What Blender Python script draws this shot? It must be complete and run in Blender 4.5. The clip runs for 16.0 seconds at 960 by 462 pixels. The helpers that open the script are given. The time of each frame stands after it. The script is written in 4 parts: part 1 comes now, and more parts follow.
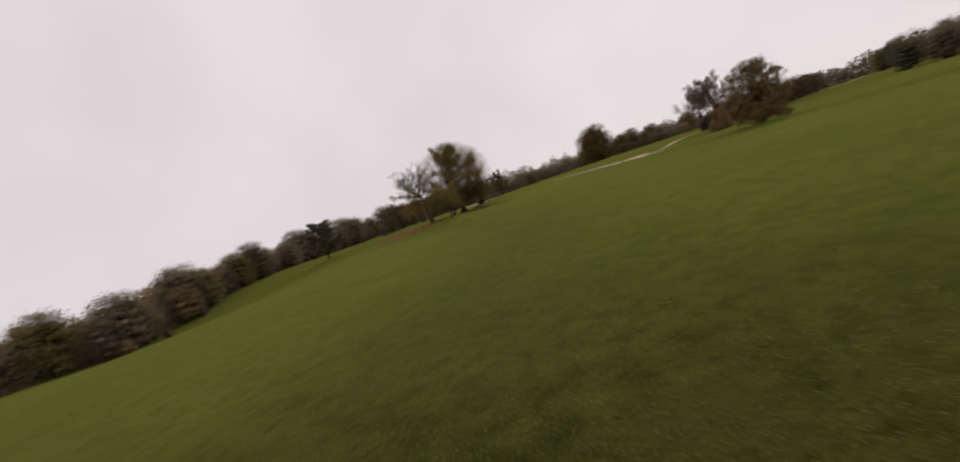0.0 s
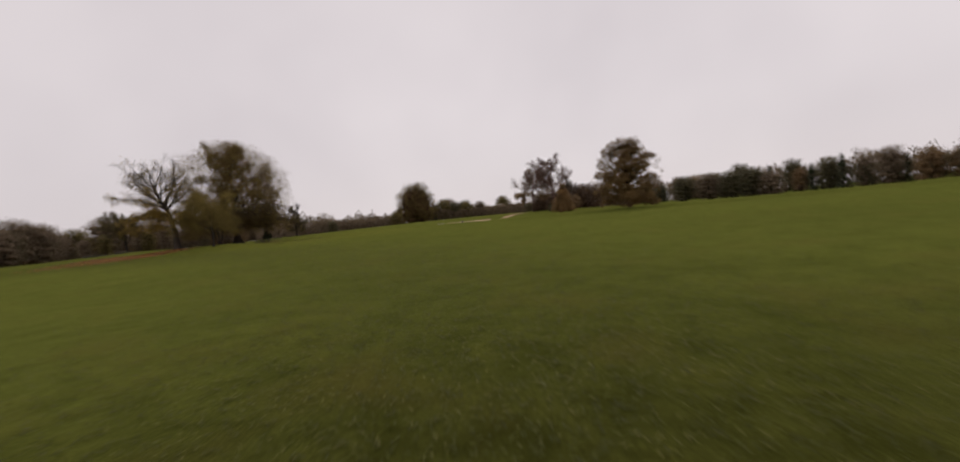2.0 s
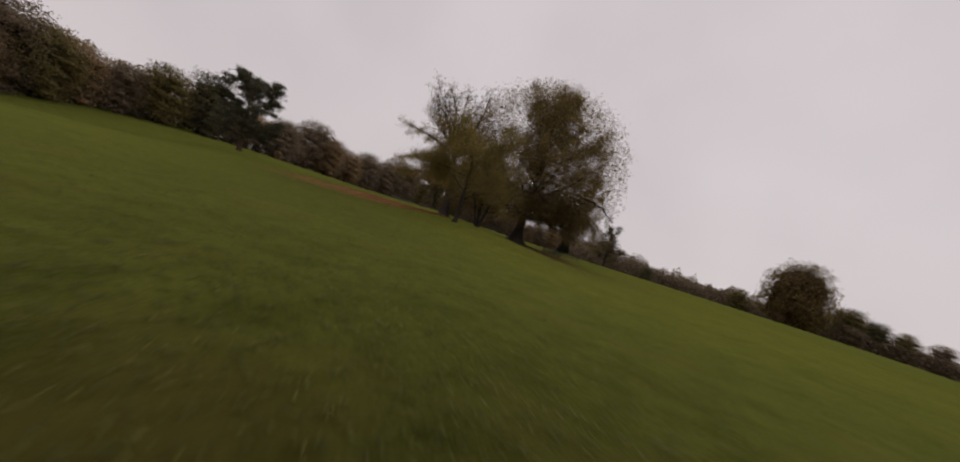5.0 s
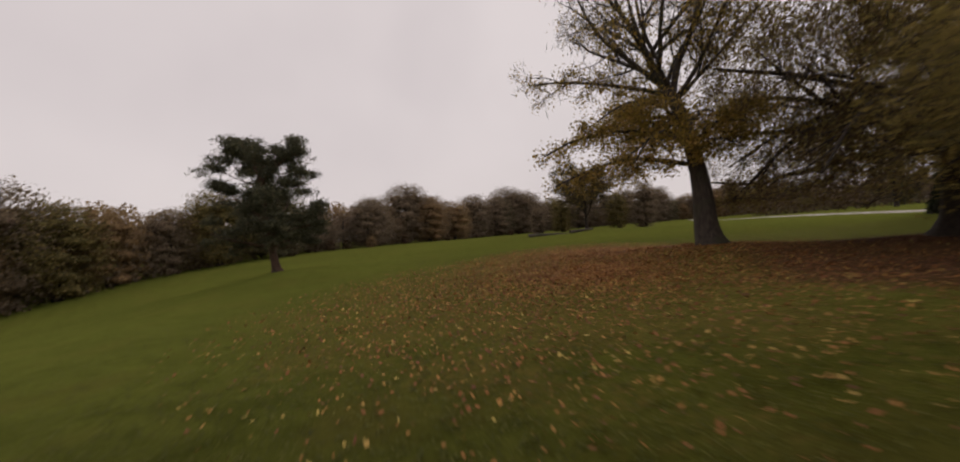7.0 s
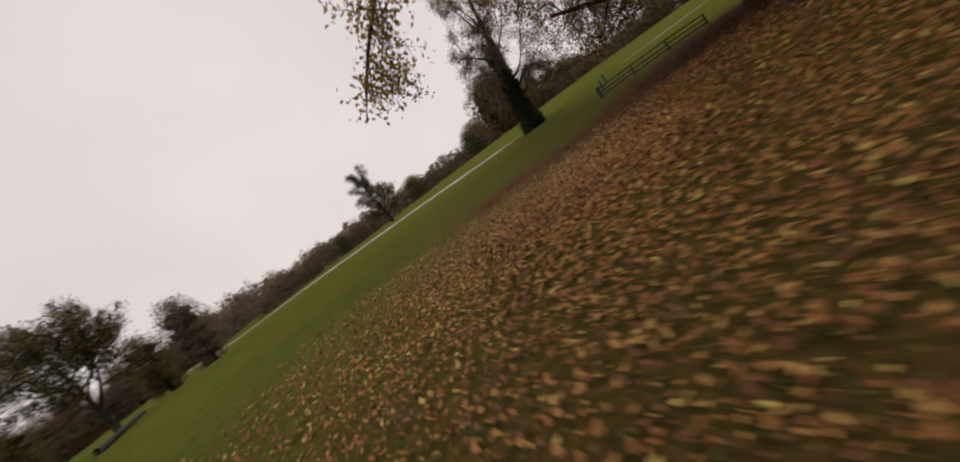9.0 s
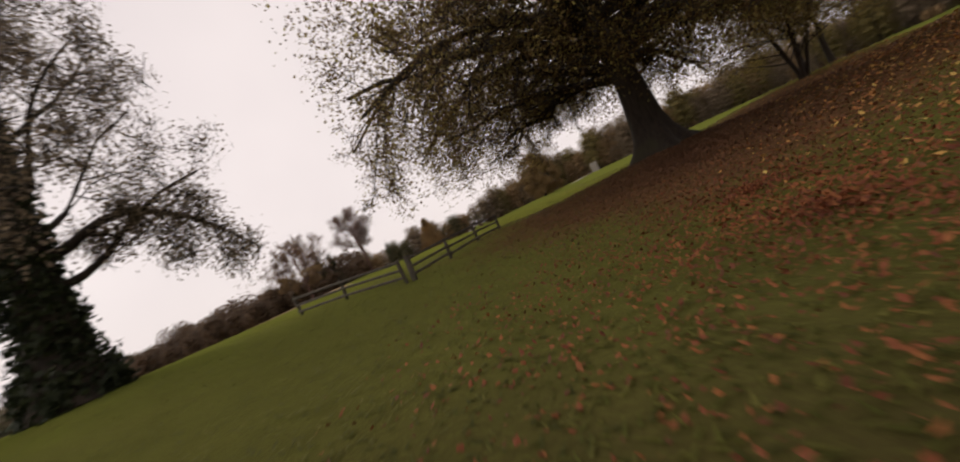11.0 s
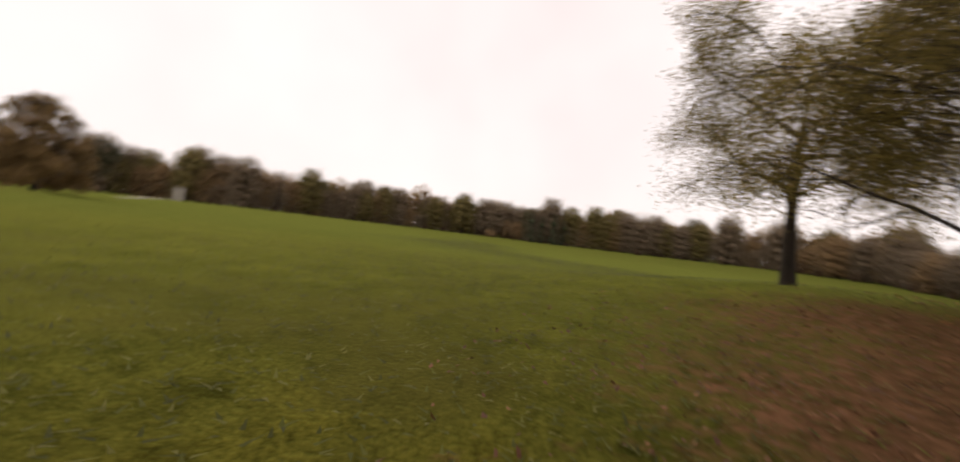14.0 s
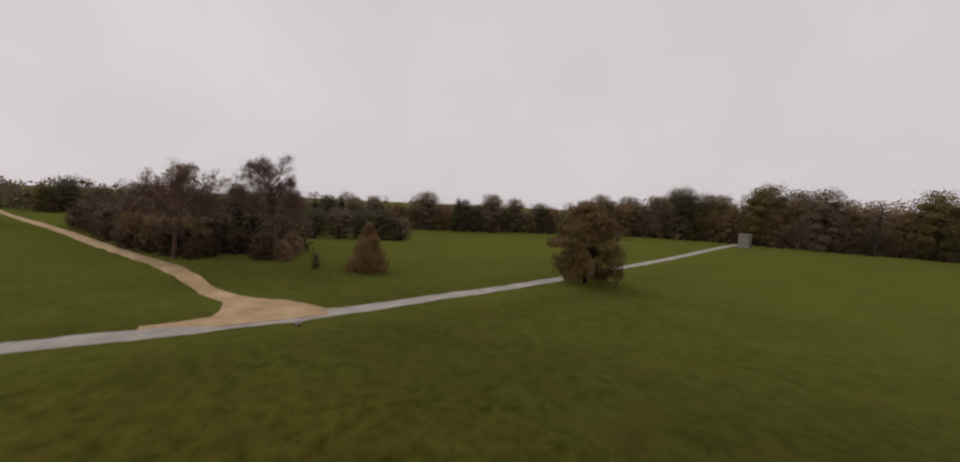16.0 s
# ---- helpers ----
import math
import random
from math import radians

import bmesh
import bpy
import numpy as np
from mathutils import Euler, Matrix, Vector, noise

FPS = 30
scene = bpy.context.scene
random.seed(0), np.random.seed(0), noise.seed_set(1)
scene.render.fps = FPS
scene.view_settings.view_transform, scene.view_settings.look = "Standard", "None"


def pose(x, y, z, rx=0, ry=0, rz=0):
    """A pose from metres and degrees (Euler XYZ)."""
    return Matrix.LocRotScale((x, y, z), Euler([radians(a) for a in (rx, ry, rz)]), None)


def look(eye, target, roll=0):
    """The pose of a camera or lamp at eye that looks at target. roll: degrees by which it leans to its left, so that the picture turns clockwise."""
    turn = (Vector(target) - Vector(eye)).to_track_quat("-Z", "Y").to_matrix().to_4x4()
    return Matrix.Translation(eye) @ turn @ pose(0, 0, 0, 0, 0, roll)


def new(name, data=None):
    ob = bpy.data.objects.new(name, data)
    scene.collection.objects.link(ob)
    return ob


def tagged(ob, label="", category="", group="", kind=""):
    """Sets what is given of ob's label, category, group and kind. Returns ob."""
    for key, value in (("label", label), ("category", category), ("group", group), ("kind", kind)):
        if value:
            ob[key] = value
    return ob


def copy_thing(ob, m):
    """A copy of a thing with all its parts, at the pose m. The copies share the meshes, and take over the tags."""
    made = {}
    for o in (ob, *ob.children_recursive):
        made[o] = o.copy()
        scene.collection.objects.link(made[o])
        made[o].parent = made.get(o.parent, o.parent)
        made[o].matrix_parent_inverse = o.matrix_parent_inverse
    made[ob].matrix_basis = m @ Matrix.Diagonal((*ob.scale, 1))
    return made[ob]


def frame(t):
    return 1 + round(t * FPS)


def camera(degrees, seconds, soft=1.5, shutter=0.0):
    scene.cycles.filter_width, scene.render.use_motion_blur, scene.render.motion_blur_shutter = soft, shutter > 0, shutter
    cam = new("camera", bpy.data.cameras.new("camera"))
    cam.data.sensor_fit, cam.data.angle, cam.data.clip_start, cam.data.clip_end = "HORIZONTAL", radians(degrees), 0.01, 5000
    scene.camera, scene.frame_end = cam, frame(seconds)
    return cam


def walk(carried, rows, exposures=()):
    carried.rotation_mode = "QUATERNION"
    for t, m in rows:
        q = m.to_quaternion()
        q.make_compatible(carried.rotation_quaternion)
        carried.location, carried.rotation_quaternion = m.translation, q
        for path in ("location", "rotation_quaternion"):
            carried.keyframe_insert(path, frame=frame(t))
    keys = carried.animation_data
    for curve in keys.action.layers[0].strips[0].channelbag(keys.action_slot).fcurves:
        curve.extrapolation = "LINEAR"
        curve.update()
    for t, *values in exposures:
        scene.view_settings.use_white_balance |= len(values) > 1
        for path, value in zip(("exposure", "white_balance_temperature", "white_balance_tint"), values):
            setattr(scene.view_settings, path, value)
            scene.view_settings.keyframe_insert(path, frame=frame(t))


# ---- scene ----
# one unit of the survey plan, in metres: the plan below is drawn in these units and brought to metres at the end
UNIT = 1.6
# seconds, place on the plan, yaw to the left of north, pitch, roll
FLIGHT = [
    (0.0, -0.15, 6.78, 2.93, -2.5, -4.4, -18.4),
    (0.5, -1.82, 11.98, 2.67, -14.3, -4.8, -19.2),
    (1.0, -1.87, 16.38, 1.93, -22.1, -6.1, -19.2),
    (1.5, -1.56, 21.10, 1.29, -30.9, -4.9, -17.6),
    (2.0, 0.11, 25.89, 1.09, -31.8, -1.7, -5.7),
    (2.5, 2.35, 31.03, 1.19, -24.8, 0.2, 6.5),
    (3.0, 4.67, 35.73, 1.17, -16.0, -1.0, 15.0),
    (3.5, 5.80, 40.35, 1.14, -6.8, -1.8, 17.2),
    (4.0, 7.37, 47.67, 1.06, 0.9, -3.1, 18.2),
    (4.5, 7.14, 54.54, 1.09, 6.7, -0.6, 18.0),
    (5.0, 5.20, 60.78, 1.24, 9.2, -0.7, 18.6),
    (6.0, -0.18, 72.49, 1.67, 22.1, -1.1, 13.6),
    (6.7, -4.66, 80.22, 2.12, 26.0, -0.3, 2.0),
    (7.3, -9.22, 85.76, 2.36, 20.2, 0.3, -11.7),
    (7.5, -10.71, 87.19, 2.35, 14.0, 0.7, -17.8),
    (8.0, -13.54, 92.45, 2.54, -8.0, -3.2, -30.5),
    (8.3, -14.82, 94.99, 2.23, -20.3, -5.5, -36.5),
    (8.5, -15.39, 97.11, 2.22, -28.4, -6.7, -39.0),
    (8.7, -15.90, 98.89, 2.22, -35.8, -8.5, -38.4),
    (9.0, -15.78, 101.95, 2.15, -43.5, -9.0, -36.1),
    (9.5, -13.69, 107.45, 1.98, -67.1, -8.5, -32.3),
    (10.0, -10.22, 112.24, 1.71, -94.4, -6.3, -28.5),
    (10.8, -3.94, 116.16, 1.12, -127.6, -1.0, -25.4),
    (11.0, -3.01, 115.89, 1.17, -132.4, -0.9, -24.9),
    (11.5, -0.75, 114.10, 1.26, -154.0, -0.1, -27.9),
    (11.8, 0.79, 111.92, 1.18, -160.9, -2.3, -21.8),
    (12.0, 1.64, 110.45, 1.16, -162.7, -3.4, -16.2),
    (12.3, 2.72, 108.83, 1.23, -169.9, -2.5, -10.0),
    (12.5, 3.33, 107.91, 1.21, -168.9, -0.1, -10.0),
    (13.0, 5.06, 104.00, 1.25, -179.8, 3.4, -10.4),
    (13.3, 5.88, 101.75, 1.35, -189.7, 1.7, -11.1),
    (13.5, 6.33, 100.03, 1.33, -196.1, 1.1, -12.2),
    (13.8, 7.34, 97.20, 1.32, -196.5, 2.5, -3.0),
    (14.1, 6.97, 96.03, 1.42, -178.9, -1.4, 10.8),
    (14.5, 4.77, 94.86, 1.35, -150.1, -1.8, 17.2),
    (14.8, 3.65, 93.18, 1.51, -136.4, -3.0, 18.8),
    (15.0, 3.27, 91.77, 1.87, -129.6, -3.3, 20.1),
    (15.3, 3.74, 89.30, 2.95, -121.9, -1.1, 14.9),
    (15.5, 4.87, 88.02, 4.13, -117.5, -1.6, 9.7),
    (15.7, 6.33, 86.69, 5.54, -115.2, -2.7, 5.6),
    (16.0, 8.27, 84.64, 7.97, -114.4, -3.6, 2.7),
]


def heading(x, y, z, yaw, pitch, roll):
    return pose(x * UNIT, y * UNIT, z * UNIT, 90 + pitch, 0, yaw) @ pose(0, 0, 0, 0, 0, roll)


cam = camera(98.5, 16.0, soft=1.9, shutter=0.25)
walk(cam, [(row[0], heading(*row[1:])) for row in FLIGHT],
     exposures=[(0.0, 0.15, 6550, 10), (1.0, 0.08, 6550, 10), (2.0, 0.02, 6600, 11), (3.0, -0.05, 6600, 11), (4.0, -0.12, 6600, 11), (5.0, -0.18, 6650, 11), (7.5, 0.03, 6800, 11), (8.7, 0.08, 6800, 11),
                (10.8, 0.35, 6900, 11), (11.4, 0.35, 6950, 11), (12.0, 0.35, 7000, 11), (12.6, 0.46, 7200, 11), (13.4, 0.72, 7200, 11), (14.2, 0.60, 6850, 10), (15.0, 0.22, 6550, 9), (16.0, -0.07, 6550, 10)])

# ---- light: an overcast autumn day ----
world = bpy.data.worlds.new("overcast_sky")
scene.world = world
world.use_nodes = True
wn, wl = world.node_tree.nodes, world.node_tree.links
wn.clear()
sky = wn.new("ShaderNodeTexSky")
sky.sky_type = "NISHITA"
sky.sun_disc = False
sky.sun_elevation, sky.sun_rotation = radians(52), radians(45)
sky.air_density, sky.dust_density = 1.5, 1.0
grey = wn.new("ShaderNodeHueSaturation")
grey.inputs["Saturation"].default_value = 0.25
back_sky = wn.new("ShaderNodeBackground")
back_sky.inputs["Strength"].default_value = 0.012
wl.new(sky.outputs[0], grey.inputs["Color"])
wl.new(grey.outputs[0], back_sky.inputs["Color"])
cloud_co = wn.new("ShaderNodeTexCoord")
cloud = wn.new("ShaderNodeTexNoise")
cloud.inputs["Scale"].default_value = 2.2
cloud.inputs["Detail"].default_value = 3.0
wl.new(cloud_co.outputs["Generated"], cloud.inputs["Vector"])
cloud_ramp = wn.new("ShaderNodeValToRGB")
cloud_ramp.color_ramp.elements[0].position, cloud_ramp.color_ramp.elements[0].color = 0.3, (0.60, 0.55, 0.575, 1)
cloud_ramp.color_ramp.elements[1].position, cloud_ramp.color_ramp.elements[1].color = 0.7, (0.70, 0.645, 0.665, 1)
wl.new(cloud.outputs["Fac"], cloud_ramp.inputs[0])
back_cloud = wn.new("ShaderNodeBackground")
back_cloud.inputs["Strength"].default_value = 0.93
wl.new(cloud_ramp.outputs[0], back_cloud.inputs["Color"])
both = wn.new("ShaderNodeAddShader")
wout = wn.new("ShaderNodeOutputWorld")
wl.new(back_sky.outputs[0], both.inputs[0])
wl.new(back_cloud.outputs[0], both.inputs[1])
wl.new(both.outputs[0], wout.inputs["Surface"])
sun_data = bpy.data.lights.new("sun", "SUN")
sun_data.energy, sun_data.angle, sun_data.color = 0.75, radians(25), (1.0, 0.95, 0.88)
sun = new("sun", sun_data)
sun.matrix_world = look((70, 130, 127), (0, 60, 0))

# ---- materials ----


def nodes_of(name):
    m = bpy.data.materials.new(name)
    m.use_nodes = True
    return m, m.node_tree.nodes, m.node_tree.links, m.node_tree.nodes["Principled BSDF"]


def ramp_node(n, stops):
    r = n.new("ShaderNodeValToRGB")
    e = r.color_ramp.elements
    while len(e) < len(stops):
        e.new(0.5)
    for k, (p, c) in zip(e, stops):
        k.position, k.color = p, (*c, 1)
    return r


def noise_node(n, l, scale, detail=4.0, vector=None):
    t = n.new("ShaderNodeTexNoise")
    t.inputs["Scale"].default_value, t.inputs["Detail"].default_value = scale, detail
    if vector is not None:
        l.new(vector, t.inputs["Vector"])
    return t


def mix_node(n, l, kind, fac, a, b):
    m = n.new("ShaderNodeMixRGB")
    m.blend_type = kind
    for socket, value in zip(m.inputs, (fac, a, b)):
        if hasattr(value, "is_output"):
            l.new(value, socket)
        elif isinstance(value, (int, float)):
            socket.default_value = value
        else:
            socket.default_value = (*value, 1)
    return m.outputs[0]


def maths(n, l, op, a, b=0.0):
    m = n.new("ShaderNodeMath")
    m.operation = op
    for socket, value in zip(m.inputs, (a, b)):
        if hasattr(value, "is_output"):
            l.new(value, socket)
        else:
            socket.default_value = value
    return m.outputs[0]


def plan_place(n, l):
    """Where a point lies on the plan."""
    m = n.new("ShaderNodeVectorMath")
    m.operation = "SCALE"
    m.inputs["Scale"].default_value = 1 / UNIT
    l.new(n.new("ShaderNodeNewGeometry").outputs["Position"], m.inputs[0])
    return m.outputs[0]


def bump_into(n, l, shader, height, strength, distance=0.02):
    b = n.new("ShaderNodeBump")
    b.inputs["Strength"].default_value, b.inputs["Distance"].default_value = strength, distance
    l.new(height, b.inputs["Height"])
    l.new(b.outputs[0], shader.inputs["Normal"])


def leaf_material(name, stops, through_light=0.3):
    """Leaves, each one tinted by its own chance."""
    m, n, l, s = nodes_of(name)
    geo = n.new("ShaderNodeNewGeometry")
    col = ramp_node(n, stops)
    l.new(geo.outputs["Random Per Island"], col.inputs[0])
    big = noise_node(n, l, 0.7, 2.0, plan_place(n, l))
    shade = ramp_node(n, [(0.3, (0.8, 0.8, 0.8)), (0.7, (1.15, 1.15, 1.1))])
    l.new(big.outputs["Fac"], shade.inputs[0])
    out = mix_node(n, l, "MULTIPLY", 1.0, col.outputs[0], shade.outputs[0])
    l.new(out, s.inputs["Base Color"])
    s.inputs["Roughness"].default_value = 0.65
    s.inputs["Specular IOR Level"].default_value = 0.25
    tr = n.new("ShaderNodeBsdfTranslucent")
    l.new(out, tr.inputs["Color"])
    mixed = n.new("ShaderNodeMixShader")
    mixed.inputs[0].default_value = through_light
    l.new(s.outputs[0], mixed.inputs[1])
    l.new(tr.outputs[0], mixed.inputs[2])
    l.new(mixed.outputs[0], n["Material Output"].inputs["Surface"])
    return m


def bark_material(name, dark, light, moss=(0.06, 0.07, 0.03)):
    m, n, l, s = nodes_of(name)
    co = n.new("ShaderNodeTexCoord").outputs["Object"]
    stretch = n.new("ShaderNodeMapping")
    stretch.inputs["Scale"].default_value = (1, 1, 0.22)
    l.new(co, stretch.inputs["Vector"])
    fine = noise_node(n, l, 14, 6, stretch.outputs[0])
    col = ramp_node(n, [(0.3, dark), (0.7, light)])
    l.new(fine.outputs["Fac"], col.inputs[0])
    big = noise_node(n, l, 1.3, 3, co)
    mask = ramp_node(n, [(0.52, (0, 0, 0)), (0.68, (1, 1, 1))])
    l.new(big.outputs["Fac"], mask.inputs[0])
    l.new(mix_node(n, l, "MIX", mask.outputs[0], col.outputs[0], moss), s.inputs["Base Color"])
    s.inputs["Roughness"].default_value = 0.9
    bump_into(n, l, s, fine.outputs["Fac"], 0.7, 0.03)
    return m


BARK = bark_material("grey_brown_bark", (0.026, 0.020, 0.015), (0.08, 0.062, 0.046), (0.05, 0.048, 0.026))
BARK_DARK = bark_material("dark_bark", (0.013, 0.009, 0.006), (0.044, 0.030, 0.019), (0.036, 0.030, 0.013))
BARK_TWIG = bark_material("reddish_twigs", (0.075, 0.041, 0.031), (0.173, 0.095, 0.072), (0.120, 0.074, 0.052))
BARK_PINE = bark_material("pine_bark", (0.05, 0.03, 0.02), (0.14, 0.08, 0.05), (0.05, 0.04, 0.03))
LEAF_BEECH = leaf_material("beech_leaves", [(0.0, (0.09, 0.054, 0.027)), (0.45, (0.165, 0.108, 0.043)), (0.8, (0.25, 0.19, 0.062)), (1.0, (0.34, 0.29, 0.09))], 0.62)
LEAF_LIME = leaf_material("lime_leaves", [(0.0, (0.17, 0.12, 0.03)), (0.5, (0.33, 0.24, 0.05)), (1.0, (0.46, 0.29, 0.08))], 0.5)
LEAF_OLIVE = leaf_material("olive_leaves", [(0.0, (0.10, 0.088, 0.036)), (0.5, (0.18, 0.15, 0.053)), (1.0, (0.28, 0.20, 0.075))], 0.4)
LEAF_MAPLE = leaf_material("maple_leaves", [(0.0, (0.115, 0.095, 0.032)), (0.5, (0.213, 0.168, 0.052)), (1.0, (0.312, 0.226, 0.072))], 0.68)
LEAF_BROWN = leaf_material("brown_leaves", [(0.0, (0.144, 0.110, 0.079)), (0.5, (0.206, 0.158, 0.108)), (1.0, (0.276, 0.210, 0.132))], 0.35)
LEAF_ORANGE = leaf_material("orange_leaves", [(0.0, (0.14, 0.082, 0.036)), (0.5, (0.25, 0.15, 0.060)), (1.0, (0.33, 0.22, 0.09))])
LEAF_RUST = leaf_material("rust_leaves", [(0.0, (0.180, 0.120, 0.067)), (0.5, (0.264, 0.176, 0.091)), (1.0, (0.360, 0.246, 0.118))], 0.35)
LEAF_OAK = leaf_material("oak_leaves", [(0.0, (0.13, 0.082, 0.036)), (0.5, (0.21, 0.135, 0.055)), (1.0, (0.31, 0.205, 0.08))], 0.4)
LEAF_GREEN = leaf_material("dark_green_leaves", [(0.0, (0.078, 0.074, 0.043)), (0.6, (0.120, 0.110, 0.058)), (1.0, (0.168, 0.144, 0.072))], 0.3)
LEAF_THICKET = leaf_material("thicket_leaves", [(0.0, (0.062, 0.040, 0.025)), (0.6, (0.107, 0.068, 0.040)), (1.0, (0.170, 0.103, 0.055))], 0.25)
LEAF_PINE = leaf_material("pine_needles", [(0.0, (0.042, 0.045, 0.027)), (0.6, (0.078, 0.08, 0.044)), (1.0, (0.13, 0.12, 0.058))], 0.25)
LEAF_IVY = leaf_material("ivy_leaves", [(0.0, (0.012, 0.018, 0.008)), (0.7, (0.03, 0.04, 0.016)), (1.0, (0.05, 0.06, 0.025))], 0.15)
LEAF_FALLEN = leaf_material("fallen_leaves", [(0.0, (0.14, 0.058, 0.026)), (0.35, (0.275, 0.106, 0.037)), (0.65, (0.38, 0.172, 0.050)), (0.88, (0.46, 0.26, 0.075)), (1.0, (0.57, 0.43, 0.12))], 0.15)
LEAF_RED = leaf_material("fallen_beech_leaves", [(0.0, (0.075, 0.034, 0.019)), (0.5, (0.12, 0.055, 0.029)), (0.9, (0.165, 0.078, 0.038)), (1.0, (0.22, 0.11, 0.05))], 0.15)
LEAF_DRIFT = leaf_material("drifted_leaves", [(0.0, (0.10, 0.03, 0.014)), (0.5, (0.18, 0.05, 0.02)), (1.0, (0.26, 0.095, 0.03))], 0.2)
GRASS_BLADE = leaf_material("grass_blades", [(0.0, (0.051, 0.054, 0.010)), (0.6, (0.093, 0.100, 0.017)), (1.0, (0.162, 0.153, 0.036))], 0.5)


def mass_material(name, low, mid, high):
    """The closed inside of a crown seen from far off: leaf-sized mottling on uneven clumps, inner shade put into its
    darker colours.
    """
    m, n, l, s = nodes_of(name)
    geo = n.new("ShaderNodeNewGeometry")
    leafy = noise_node(n, l, 2.6, 8, plan_place(n, l))
    col = ramp_node(n, [(0.32, low), (0.5, mid), (0.7, high)])
    l.new(leafy.outputs["Fac"], col.inputs[0])
    tint = ramp_node(n, [(0.0, (0.78, 0.76, 0.76)), (1.0, (1.2, 1.15, 1.1))])
    l.new(geo.outputs["Random Per Island"], tint.inputs[0])
    l.new(mix_node(n, l, "MULTIPLY", 1.0, col.outputs[0], tint.outputs[0]), s.inputs["Base Color"])
    s.inputs["Roughness"].default_value = 0.9
    s.inputs["Specular IOR Level"].default_value = 0.1
    bump_into(n, l, s, leafy.outputs["Fac"], 1.0, 0.5)
    return m


MASS = {
    LEAF_BROWN: mass_material("brown_foliage", (0.066, 0.050, 0.036), (0.150, 0.115, 0.079), (0.240, 0.184, 0.120)),
    LEAF_RUST: mass_material("rust_foliage", (0.079, 0.053, 0.031), (0.186, 0.124, 0.066), (0.300, 0.204, 0.102)),
    LEAF_OAK: mass_material("oak_foliage", (0.045, 0.028, 0.014), (0.105, 0.066, 0.030), (0.18, 0.115, 0.05)),
    LEAF_OLIVE: mass_material("olive_foliage", (0.045, 0.040, 0.018), (0.112, 0.098, 0.038), (0.185, 0.152, 0.058)),
    LEAF_GREEN: mass_material("dark_green_foliage", (0.034, 0.034, 0.019), (0.082, 0.077, 0.040), (0.144, 0.126, 0.060)),
    LEAF_THICKET: mass_material("thicket_foliage", (0.030, 0.019, 0.011), (0.068, 0.044, 0.025), (0.121, 0.077, 0.041)),
    LEAF_PINE: mass_material("needle_foliage", (0.018, 0.025, 0.016), (0.042, 0.055, 0.031), (0.069, 0.079, 0.042)),
    LEAF_BEECH: mass_material("copper_foliage", (0.046, 0.029, 0.018), (0.100, 0.064, 0.036), (0.18, 0.118, 0.055)),
    LEAF_ORANGE: mass_material("orange_foliage", (0.08, 0.045, 0.021), (0.20, 0.118, 0.048), (0.33, 0.21, 0.08)),
}

# where leaves have gathered: x, y, radius
LITTER_LIME = [(-9.3, 97.6, 10.5), (-9.3, 105.6, 8.0)]
LITTER_BEECH = [(0.9, 102.8, 8.2), (0.6, 96.4, 6.2), (0.4, 106.0, 4.6)]
LITTER_THIN = [(-0.6, 111.5, 9.0), (5.0, 110.0, 6.0)]


